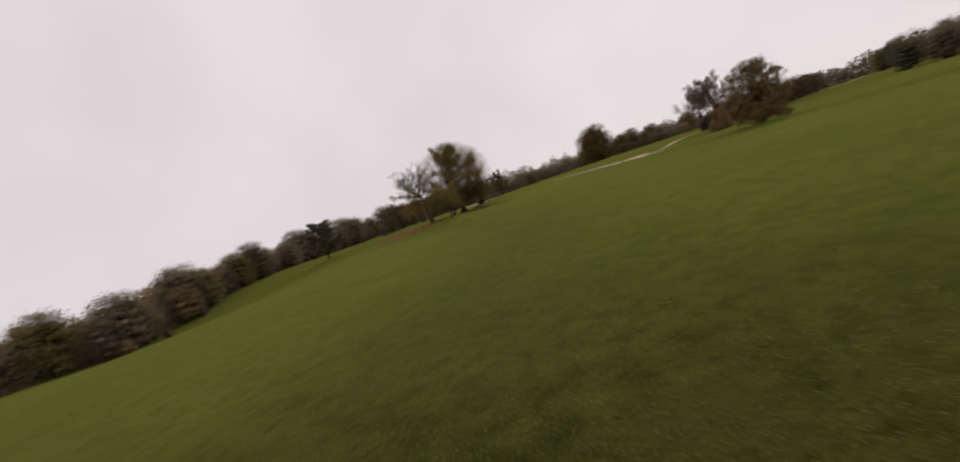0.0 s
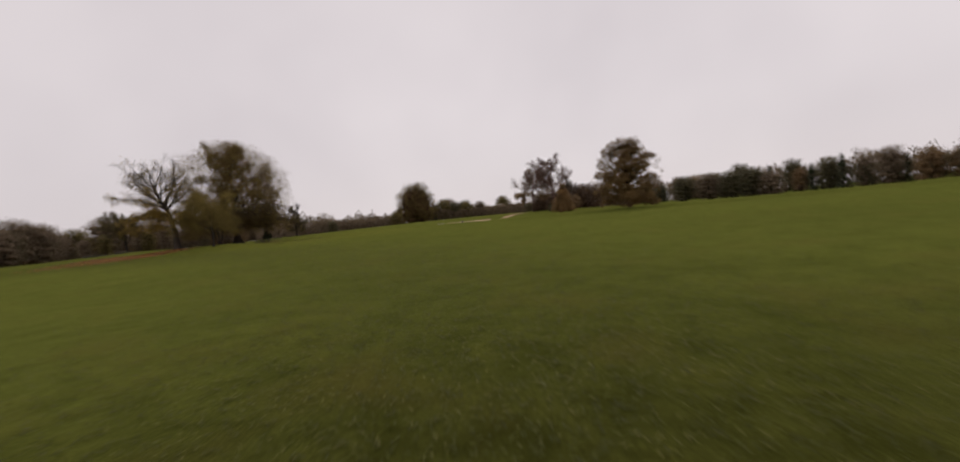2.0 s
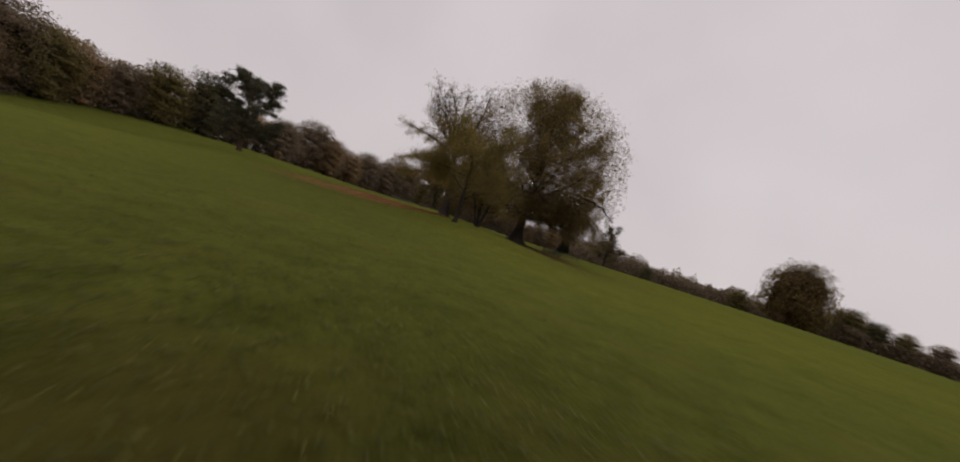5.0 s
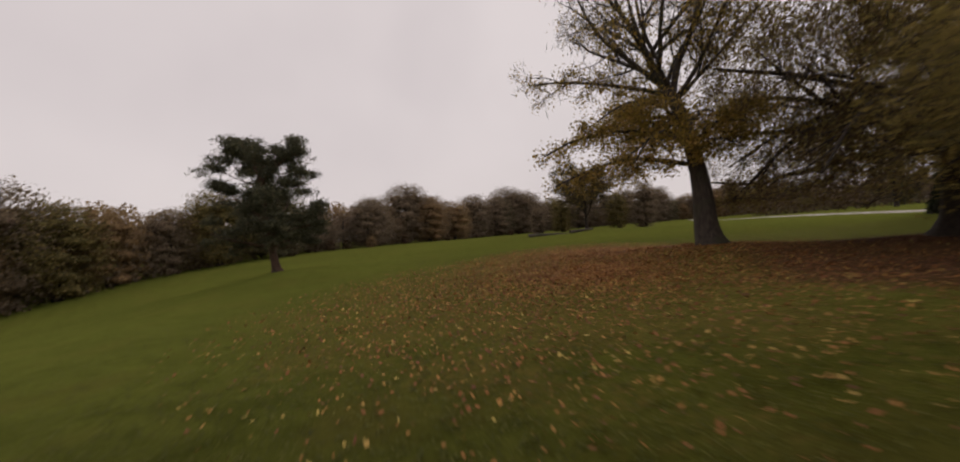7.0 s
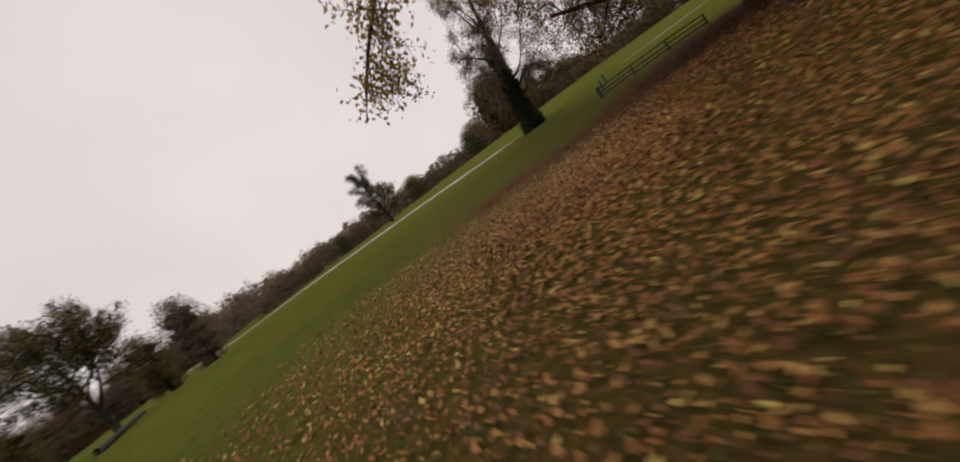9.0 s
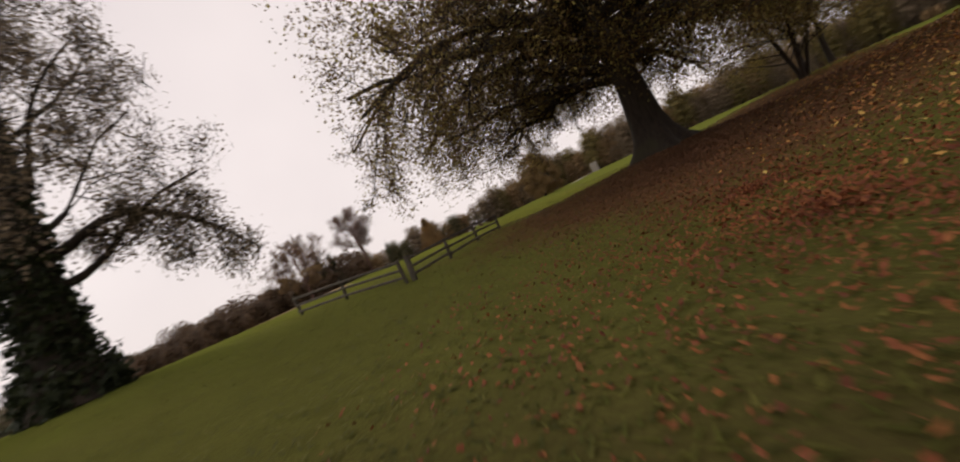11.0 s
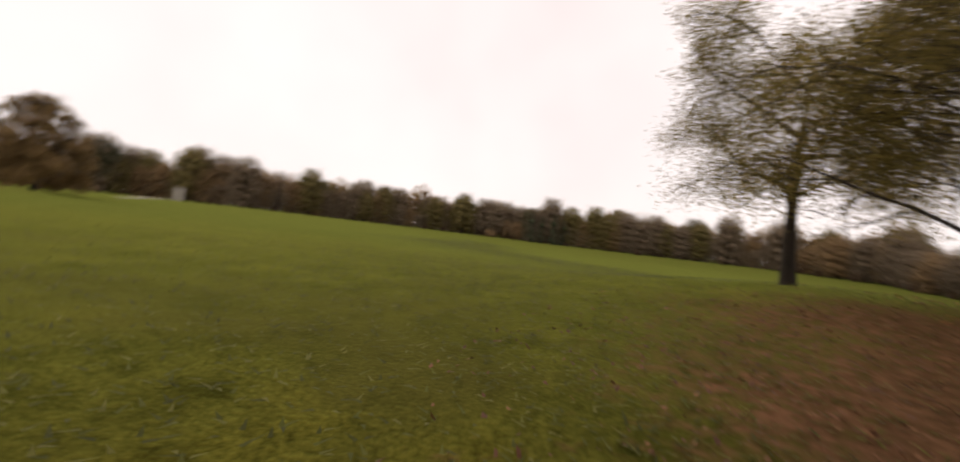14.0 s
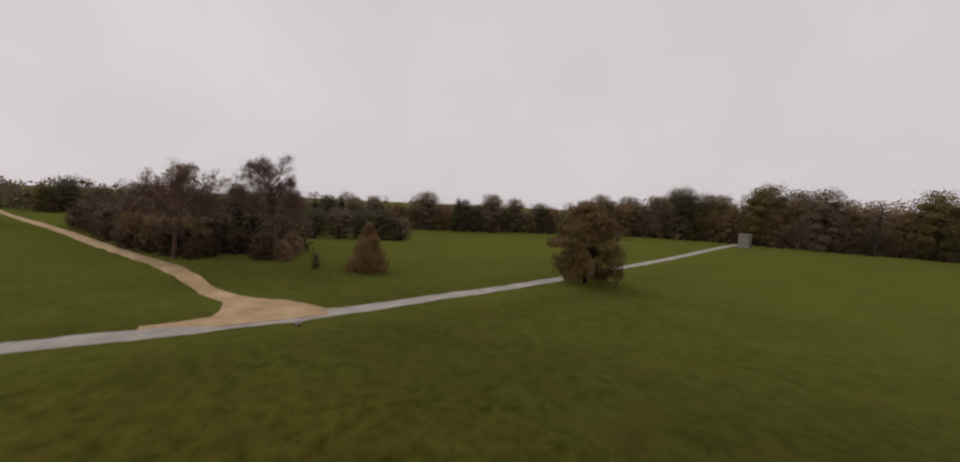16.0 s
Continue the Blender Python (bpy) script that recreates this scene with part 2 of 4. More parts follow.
def ground_material():
    m, n, l, s = nodes_of("meadow_grass")
    pos = plan_place(n, l)
    patch = noise_node(n, l, 0.11, 5, pos)
    clump = noise_node(n, l, 1.4, 6, pos)
    fine = noise_node(n, l, 28, 5, pos)
    green = ramp_node(n, [(0.25, (0.028, 0.029, 0.0075)), (0.5, (0.041, 0.041, 0.010)), (0.75, (0.056, 0.058, 0.0125))])
    l.new(patch.outputs["Fac"], green.inputs[0])
    tuft = ramp_node(n, [(0.3, (0.50, 0.48, 0.44)), (0.55, (1.0, 1.0, 1.0)), (0.75, (1.3, 1.25, 1.1))])
    l.new(clump.outputs["Fac"], tuft.inputs[0])
    blade = ramp_node(n, [(0.3, (0.5, 0.5, 0.45)), (0.7, (1.35, 1.35, 1.25))])
    l.new(fine.outputs["Fac"], blade.inputs[0])
    col = mix_node(n, l, "MULTIPLY", 1.0, green.outputs[0], tuft.outputs[0])
    col = mix_node(n, l, "MULTIPLY", 1.0, col, blade.outputs[0])
    tussock = noise_node(n, l, 4.2, 3, pos)
    hump = ramp_node(n, [(0.56, (1, 1, 1)), (0.70, (0.55, 0.52, 0.5))])
    l.new(tussock.outputs["Fac"], hump.inputs[0])
    col = mix_node(n, l, "MULTIPLY", 1.0, col, hump.outputs[0])
    # turf by the beech: yellower, and its colour brightened in place of stronger light
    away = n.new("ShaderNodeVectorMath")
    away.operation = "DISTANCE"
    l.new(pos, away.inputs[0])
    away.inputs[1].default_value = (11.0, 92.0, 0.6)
    lit_yellow_turf = ramp_node(n, [(0.35, (1.75, 1.55, 1.2)), (1.0, (1, 1, 1))])
    l.new(maths(n, l, "ADD", maths(n, l, "DIVIDE", away.outputs["Value"], 22.0), maths(n, l, "MULTIPLY", maths(n, l, "SUBTRACT", patch.outputs["Fac"], 0.5), 0.6)), lit_yellow_turf.inputs[0])
    col = mix_node(n, l, "MULTIPLY", 1.0, col, lit_yellow_turf.outputs[0])
    worn_noise = noise_node(n, l, 0.45, 6, pos)
    worn = ramp_node(n, [(0.5, (0, 0, 0)), (0.68, (0.8, 0.8, 0.8))])
    l.new(worn_noise.outputs["Fac"], worn.inputs[0])
    col = mix_node(n, l, "MIX", worn.outputs[0], col, (0.048, 0.036, 0.010))
    litter_grain = noise_node(n, l, 9, 6, pos)
    edge_noise = noise_node(n, l, 0.5, 5, pos)

    def gathered(places):
        best = None
        for x, y, r in places:
            d = n.new("ShaderNodeVectorMath")
            d.operation = "DISTANCE"
            l.new(pos, d.inputs[0])
            d.inputs[1].default_value = (x, y, 0.6)
            near = maths(n, l, "SUBTRACT", 1.0, maths(n, l, "DIVIDE", d.outputs["Value"], r))
            best = near if best is None else maths(n, l, "MAXIMUM", best, near)
        best = maths(n, l, "ADD", best, maths(n, l, "MULTIPLY", maths(n, l, "SUBTRACT", edge_noise.outputs["Fac"], 0.5), 0.7))
        best = maths(n, l, "ADD", best, maths(n, l, "MULTIPLY", maths(n, l, "SUBTRACT", litter_grain.outputs["Fac"], 0.5), 0.6))
        r = ramp_node(n, [(0.0, (0, 0, 0)), (0.3, (1, 1, 1))])
        l.new(best, r.inputs[0])
        return r.outputs[0]

    orange = ramp_node(n, [(0.3, (0.035, 0.026, 0.010)), (0.5, (0.085, 0.045, 0.018)), (0.7, (0.16, 0.085, 0.03))])
    l.new(litter_grain.outputs["Fac"], orange.inputs[0])
    red = ramp_node(n, [(0.3, (0.055, 0.028, 0.015)), (0.5, (0.105, 0.051, 0.028)), (0.7, (0.160, 0.078, 0.042))])
    l.new(litter_grain.outputs["Fac"], red.inputs[0])
    col = mix_node(n, l, "MIX", maths(n, l, "MULTIPLY", gathered(LITTER_LIME), 0.6), col, orange.outputs[0])
    col = mix_node(n, l, "MIX", maths(n, l, "MULTIPLY", gathered(LITTER_THIN), 0.68), col, (0.046, 0.033, 0.016))
    under_beech = gathered(LITTER_BEECH)
    col = mix_node(n, l, "MIX", under_beech, col, red.outputs[0])
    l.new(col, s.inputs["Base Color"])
    s.inputs["Roughness"].default_value = 0.95
    s.inputs["Specular IOR Level"].default_value = 0.0
    # blades shine softly, dead leaves do not
    l.new(maths(n, l, "MULTIPLY", maths(n, l, "SUBTRACT", 1.0, maths(n, l, "MULTIPLY", under_beech, 0.85)), 0.38), s.inputs["Sheen Weight"])
    s.inputs["Sheen Roughness"].default_value = 0.42
    s.inputs["Sheen Tint"].default_value = (0.52, 0.62, 0.12, 1)
    bump_into(n, l, s, mix_node(n, l, "ADD", 0.5, clump.outputs["Fac"], fine.outputs["Fac"]), 0.8, 0.04)
    return m


def gravel_material(name, low, mid, high):
    m, n, l, s = nodes_of(name)
    pos = plan_place(n, l)
    stones = noise_node(n, l, 22, 6, pos)
    wear = noise_node(n, l, 0.6, 5, pos)
    col = ramp_node(n, [(0.3, low), (0.55, mid), (0.75, high)])
    l.new(wear.outputs["Fac"], col.inputs[0])
    grain = ramp_node(n, [(0.3, (0.75, 0.75, 0.75)), (0.7, (1.15, 1.15, 1.15))])
    l.new(stones.outputs["Fac"], grain.inputs[0])
    l.new(mix_node(n, l, "MULTIPLY", 1.0, col.outputs[0], grain.outputs[0]), s.inputs["Base Color"])
    s.inputs["Roughness"].default_value = 0.9
    bump_into(n, l, s, stones.outputs["Fac"], 0.5, 0.02)
    return m


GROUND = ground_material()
ROAD = gravel_material("pale_grey_gravel", (0.27, 0.24, 0.21), (0.37, 0.335, 0.30), (0.46, 0.43, 0.40))
SAND = gravel_material("sandy_gravel", (0.30, 0.20, 0.10), (0.42, 0.29, 0.15), (0.52, 0.38, 0.22))
TIMBER = bark_material("weathered_timber", (0.045, 0.038, 0.03), (0.13, 0.11, 0.085), (0.07, 0.075, 0.04))
RENDER_WHITE = gravel_material("white_limewash", (0.21, 0.19, 0.155), (0.27, 0.245, 0.205), (0.33, 0.305, 0.26))
DARK = gravel_material("dark_opening", (0.015, 0.015, 0.016), (0.02, 0.02, 0.021), (0.03, 0.03, 0.03))

# ---- the lie of the land ----
DRIVE = [(92, -52), (78, -20), (68.3, 3), (60, 23), (51.8, 43.5), (46.3, 56), (42.4, 65), (38.7, 75), (36.2, 81.4), (34.8, 85.7), (33.6, 91), (31.6, 98), (27.5, 105.5),
         (21.5, 112.5), (15.5, 118.5), (10.8, 126), (7, 138), (4, 155), (1, 180), (-2, 230)]
FALL = [-0.133, 0.743, 1.177, 0.053, -0.498, 0.152, -0.385, 0.408, 0.8, -0.335]
# knolls and hollows: x, y, reach, height
KNOLLS = [(-5.6, 102.0, 4.0, 0.42), (-0.6, 89.5, 5.0, 0.62), (7.5, 116.6, 3.6, 0.36), (-16.3, 133.0, 8.0, 0.4), (2.1, 103.1, 3.2, 0.30), (-2.0, 113.0, 8.0, -0.72), (6.4, 99.0, 5.5, -0.48),
          (55.5, 86.5, 9.0, 0.45), (44.5, 89.5, 5.0, -0.5), (-30.2, 101.8, 6.0, 0.72), (-52, 84, 22.0, -3.0), (-88, 75, 41.0, -2.0), (130, 40, 45.0, -1.5), (60, -40, 50.0, -0.5)]


def lie(x, y):
    """Height of the meadow."""
    u, v = (x - 15) / 60, (y - 75) / 60
    terms = (1, u, v, u * u, u * v, v * v, u ** 3, u * u * v, u * v * v, v ** 3)
    r = math.hypot((x - 15) / 110, (y - 75) / 110)
    z = 0.5 + sum(a * b for a, b in zip(FALL, terms)) * math.exp(-min(r, 9) ** 4)
    for a, b, reach, k in KNOLLS:
        z += k * math.exp(-((x - a) ** 2 + (y - b) ** 2) / (reach * reach))
    if 8 < y < 130:
        # the drive lies a little below the turf, behind a low bank
        k = next(i for i in range(len(DRIVE) - 1) if DRIVE[i + 1][1] >= y or i == len(DRIVE) - 2)
        (x0, y0), (x1, y1) = DRIVE[k], DRIVE[k + 1]
        off = (x - x0 - (x1 - x0) * (y - y0) / (y1 - y0)) * 0.9
        if abs(off) < 7:
            along = min(1, max(0, (y - 8) / 20)) * min(1, (130 - y) / 12)
            bank = 0.12 + 0.20 * min(1, max(0, (78 - y) / 10))
            z += along * (bank * math.exp(-((off + 4.2) / 2.2) ** 2) - 0.14 * math.exp(-(off / 2.0) ** 2))
    return z


def from_arrays(name, verts, faces, material, smooth=False):
    me = bpy.data.meshes.new(name)
    me.from_pydata([tuple(v) for v in verts], [], [tuple(f) for f in faces])
    me.materials.append(material)
    if smooth:
        me.polygons.foreach_set("use_smooth", [True] * len(me.polygons))
    me.update()
    return me


def part(name, me, parent, label=""):
    ob = new(name, me)
    ob.parent = parent
    return tagged(ob, label) if label else ob


def ground():
    verts, faces, around = [(15, 75, lie(15, 75))], [], 200
    rings = [1.5 * k for k in range(1, 90)]
    while rings[-1] < 2600:
        rings.append(rings[-1] * 1.12)
    for r in rings:
        for k in range(around):
            a = 2 * math.pi * k / around
            x, y = 15 + r * math.cos(a), 75 + r * math.sin(a)
            z = lie(x, y)
            if r < 130:
                z += 0.05 * noise.noise((x * 0.35, y * 0.35, 0)) + 0.02 * noise.noise((x * 1.3, y * 1.3, 3))
            verts.append((x, y, z))
    for k in range(around):
        faces.append((0, 1 + k, 1 + (k + 1) % around))
    for i in range(len(rings) - 1):
        a, b = 1 + i * around, 1 + (i + 1) * around
        for k in range(around):
            k2 = (k + 1) % around
            faces.append((a + k, b + k, b + k2, a + k2))
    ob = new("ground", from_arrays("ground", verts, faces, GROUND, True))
    return tagged(ob, "mown green parkland meadow with drifts of fallen leaves", "ground", kind="structure")


ground()


def spline(points, step=1.0):
    """Points along a smooth line through the given ones."""
    out = []
    p = [np.array(q, float) for q in points]
    p = [2 * p[0] - p[1]] + p + [2 * p[-1] - p[-2]]
    for i in range(1, len(p) - 2):
        n = max(2, int(np.linalg.norm(p[i + 1] - p[i]) / step))
        for k in range(n):
            t = k / n
            out.append(0.5 * (2 * p[i] + (p[i + 1] - p[i - 1]) * t + (2 * p[i - 1] - 5 * p[i] + 4 * p[i + 1] - p[i + 2]) * t * t
                              + (3 * p[i] - p[i - 1] - 3 * p[i + 1] + p[i + 2]) * t ** 3))
    out.append(p[-2])
    return out


def lane(name, line, width, material, label, lift, seed, flare=()):
    """A strip of gravel with a ragged edge that follows the land."""
    rng = random.Random(seed)
    pts = spline(line, 1.0)
    verts, faces, across = [], [], 7
    for i, p in enumerate(pts):
        d = pts[min(i + 1, len(pts) - 1)] - pts[max(i - 1, 0)]
        side = np.array([-d[1], d[0]]) / np.linalg.norm(d)
        w = width + sum(a * math.exp(-((p[0] - x) ** 2 + (p[1] - y) ** 2) / (r * r)) for x, y, r, a in flare)
        lo, hi = -w / 2 + rng.uniform(-0.12, 0.12), w / 2 + rng.uniform(-0.12, 0.12)
        for k in range(across):
            q = p + side * (lo + (hi - lo) * k / (across - 1))
            edge = abs(2 * k / (across - 1) - 1)
            verts.append((q[0], q[1], lie(*q) + lift - (0.10 if edge == 1 else 0.0)))
    for i in range(len(pts) - 1):
        for k in range(across - 1):
            a = i * across + k
            faces.append((a, a + 1, a + across + 1, a + across))
    return tagged(new(name, from_arrays(name, verts, faces, material, True)), label, "road", kind="structure")


lane("road", DRIVE, 2.0, ROAD, "pale grey gravel drive across the meadow", 0.06, 3)
lane("sandy_track", [(34.6, 85.4), (37.4, 86.2), (40.5, 87.9), (44, 90.0), (48, 92.2), (51.8, 94.2), (57, 97.5), (65, 102.2), (73, 107), (88, 115.5), (103, 124), (150, 150), (260, 210)], 1.7, SAND,
     "bright sandy gravel track joining the drive", 0.085, 5, flare=[(34.6, 86.0, 4.2, 6.5)])

lane("sandy_verge", [(34.5, 91.8), (34.7, 90.4), (35.2, 87.8), (36.3, 83.8), (37.0, 81.6)], 0.2, SAND, "sandy gravel spread along the edge of the drive", 0.073, 7, flare=[(35.2, 87.4, 3.0, 2.6)])

# ---- trees ----


def unit(rng):
    while True:
        v = Vector((rng.uniform(-1, 1), rng.uniform(-1, 1), rng.uniform(-1, 1)))
        if 0.05 < v.length < 1:
            return v.normalized()


class Wood:
    """Trunk and branches as tapered tubes, and the twigs that carry leaves."""

    def __init__(self, seed):
        self.rng, self.verts, self.faces, self.twigs = random.Random(seed), [], [], []

    def tube(self, pts, radii, sides, flare=0.0):
        base, n = len(self.verts), len(pts)
        lobes = self.rng.uniform(0, 6.28)
        for i, (p, r) in enumerate(zip(pts, radii)):
            d = (pts[min(i + 1, n - 1)] - pts[max(i - 1, 0)]).normalized()
            a = d.orthogonal().normalized() if abs(d.z) < 0.9 else Vector((1, 0, 0)).cross(d).normalized().cross(d)
            b = d.cross(a)
            for k in range(sides):
                t = 2 * math.pi * k / sides
                rr = r
                if flare:
                    h = (p - pts[0]).length / radii[0]
                    rr *= 1 + flare * (math.exp(-h / 0.9) * (0.75 + 0.45 * math.sin(5 * t + lobes)) + 0.35 * math.exp(-h / 3.2)) + 0.05 * math.sin(7 * t + 2 * p.z)
                self.verts.append(p + (a * math.cos(t) + b * math.sin(t)) * rr)
        for i in range(n - 1):
            for k in range(sides):
                k2 = (k + 1) % sides
                self.faces.append((base + i * sides + k, base + i * sides + k2, base + (i + 1) * sides + k2, base + (i + 1) * sides + k))
        self.faces.append(tuple(base + (n - 1) * sides + k for k in range(sides)))

    def limb(self, p, d, length, r, level, spec, sides=None, keep=None):
        rng, n = self.rng, (16, 7, 5, 4, 3)[min(level, 4)]
        pts, radii, q = [p.copy()], [r], d.normalized()
        cuts = [(k / n) ** (1.7 if level == 0 else 1.0) for k in range(n + 1)]
        wob, lift = spec["wob"][min(level, len(spec["wob"]) - 1)], spec["lift"][min(level, len(spec["lift"]) - 1)]
        tip = spec.get("tip", 0.25) if level else spec.get("trunk_tip", 0.35)
        for i in range(n):
            up = lift(i / n) if callable(lift) else lift
            q = (q + unit(rng) * wob * (0.5 if level == 0 else 1.0) + Vector((0, 0, up))).normalized()
            if level and q.z < 0 and p.z < spec.get("floor", -9):
                q.z *= -0.3
            p = p + q * (length * (cuts[i + 1] - cuts[i]))
            pts.append(p.copy())
            radii.append(r * (1 - (1 - tip) * cuts[i + 1]))
        self.tube(pts, radii, sides or (12, 8, 6, 4, 3)[min(level, 4)], spec.get("flare", 0.5) if level == 0 else 0)
        last = level >= spec["levels"]
        if level >= spec["levels"] - 1:
            for i in range(1, len(pts)):
                for k in range(spec.get("per", 2) if last else 1):
                    self.twigs.append(pts[i - 1].lerp(pts[i], rng.random()))
        if last:
            return pts
        count = spec["count"][level]
        lo = spec["start"][min(level, len(spec["start"]) - 1)]
        turn = rng.uniform(0, 6.28)
        for k in range(count):
            f = lo + (1 - lo) * (k + rng.random() * 0.8) / count
            i = max(k for k in range(n) if cuts[k] <= f)
            at = pts[i].lerp(pts[i + 1], (f - cuts[i]) / (cuts[i + 1] - cuts[i]))
            axis = (pts[i + 1] - pts[i]).normalized()
            turn += 2.4 + rng.uniform(-0.5, 0.5)
            side = axis.orthogonal().normalized()
            side.rotate(Matrix.Rotation(turn, 3, axis))
            lean = spec["angle"][min(level, len(spec["angle"]) - 1)]
            ang = radians(rng.uniform(*(lean(f) if callable(lean) else lean)))
            way = axis * math.cos(ang) + side * math.sin(ang)
            if keep and not keep(at, way):
                continue
            shape = spec["shape"](f) if level == 0 else 1 - 0.45 * f
            ln = length * spec["ratio"][min(level, len(spec["ratio"]) - 1)] * shape * rng.uniform(0.75, 1.2)
            self.limb(at, way, ln, max(spec.get("least", 0.012), radii[i] * spec.get("thin", 0.5) * rng.uniform(0.7, 1.1)), level + 1, spec)
        return pts

    def boughs(self, trunk, count, low, high, length, rise, spec, first=0.0, thick=0.16):
        """Long low boughs all round a trunk."""
        for k in range(count):
            z = low + (high - low) * (k * 0.618 % 1.0)
            i = max(j for j in range(len(trunk) - 1) if trunk[j].z <= z)
            at = trunk[i].lerp(trunk[i + 1], (z - trunk[i].z) / (trunk[i + 1].z - trunk[i].z))
            a = first + 2 * math.pi * k / count + self.rng.uniform(-0.2, 0.2)
            self.limb(at, Vector((math.cos(a), math.sin(a), rise + self.rng.uniform(-0.1, 0.12))), length * self.rng.uniform(0.8, 1.1), thick, 1, spec)

    def gather(self, inner, keep):
        """Draws the crown in towards its trunk beyond the inner radius."""
        for p in [*self.verts, *self.twigs]:
            r = math.hypot(p.x, p.y)
            if r > inner:
                f = (inner + (r - inner) * keep) / r
                p.x, p.y = p.x * f, p.y * f

    def mesh(self, name, material):
        return from_arrays(name, self.verts, self.faces, material, True)


def leaves(name, spots, count, size, spread, seed, material, droop=0.4, keep=None, wide=0.33, heart=None):
    """Many small pointed leaves round the spots."""
    rng = np.random.RandomState(seed)
    spots = np.array([tuple(s) for s in spots])
    c = spots[rng.randint(0, len(spots), count)] + rng.normal(0, spread, (count, 3))
    if keep is not None:
        c = c[keep(c[:, 0], c[:, 1], c[:, 2])]
    m = len(c)
    a = rng.normal(0, 1, (m, 3)) - np.array([0, 0, droop])
    a /= np.linalg.norm(a, axis=1)[:, None]
    toward = rng.normal(0, 1, (m, 3))
    if heart is not None:
        # leaves of a closed crown turn their faces outwards and up
        out = c - np.array(heart)
        toward = out / np.linalg.norm(out, axis=1)[:, None] + np.array([0, 0, 0.5]) + 0.75 * toward / np.linalg.norm(toward, axis=1)[:, None]
        a = np.cross(toward, a)
        a /= np.linalg.norm(a, axis=1)[:, None]
    b = np.cross(a, toward)
    b /= np.linalg.norm(b, axis=1)[:, None]
    s = (size * rng.uniform(0.65, 1.35, m))[:, None]
    v = np.stack([c - a * s * 0.5, c + b * s * wide + a * s * 0.05, c + a * s * 0.5, c - b * s * wide + a * s * 0.05], 1).reshape(-1, 3)
    f = np.arange(4 * m).reshape(m, 4)
    return from_arrays(name, v.tolist(), f.tolist(), material)


def plant(name, x, y, label, category="tree", group="", sink=0.06):
    e = new(name)
    e.location = (x, y, lie(x, y) - sink)
    e.empty_display_size = 0.3
    return tagged(e, label, category, group)


UP = Vector((0, 0, 1))


def bough(w, pts, r, spec, count, seed_way=0.0, reach=3.4):
    """One bough along given points, with side branches."""
    p = [Vector((*q, 0)[:3]) for q in pts]
    line = [Vector(tuple(v)) for v in spline([tuple(q) for q in p], 0.5)]
    n = len(line)
    w.tube(line, [r * (1 - 0.7 * k / (n - 1)) for k in range(n)], 8)
    for k in range(count):
        i = int((0.12 + 0.88 * (k + w.rng.random()) / count) * (n - 2))
        axis = (line[i + 1] - line[i]).normalized()
        side = axis.cross(UP).normalized() * (1 if k % 2 else -1)
        way = axis * 0.75 + side * w.rng.uniform(0.5, 1.0) + UP * (seed_way + w.rng.uniform(-0.45, 0.25))
        w.limb(line[i], way, w.rng.uniform(0.45, 1.0) * reach, r * 0.42 * (1 - 0.6 * i / n), 2, spec)


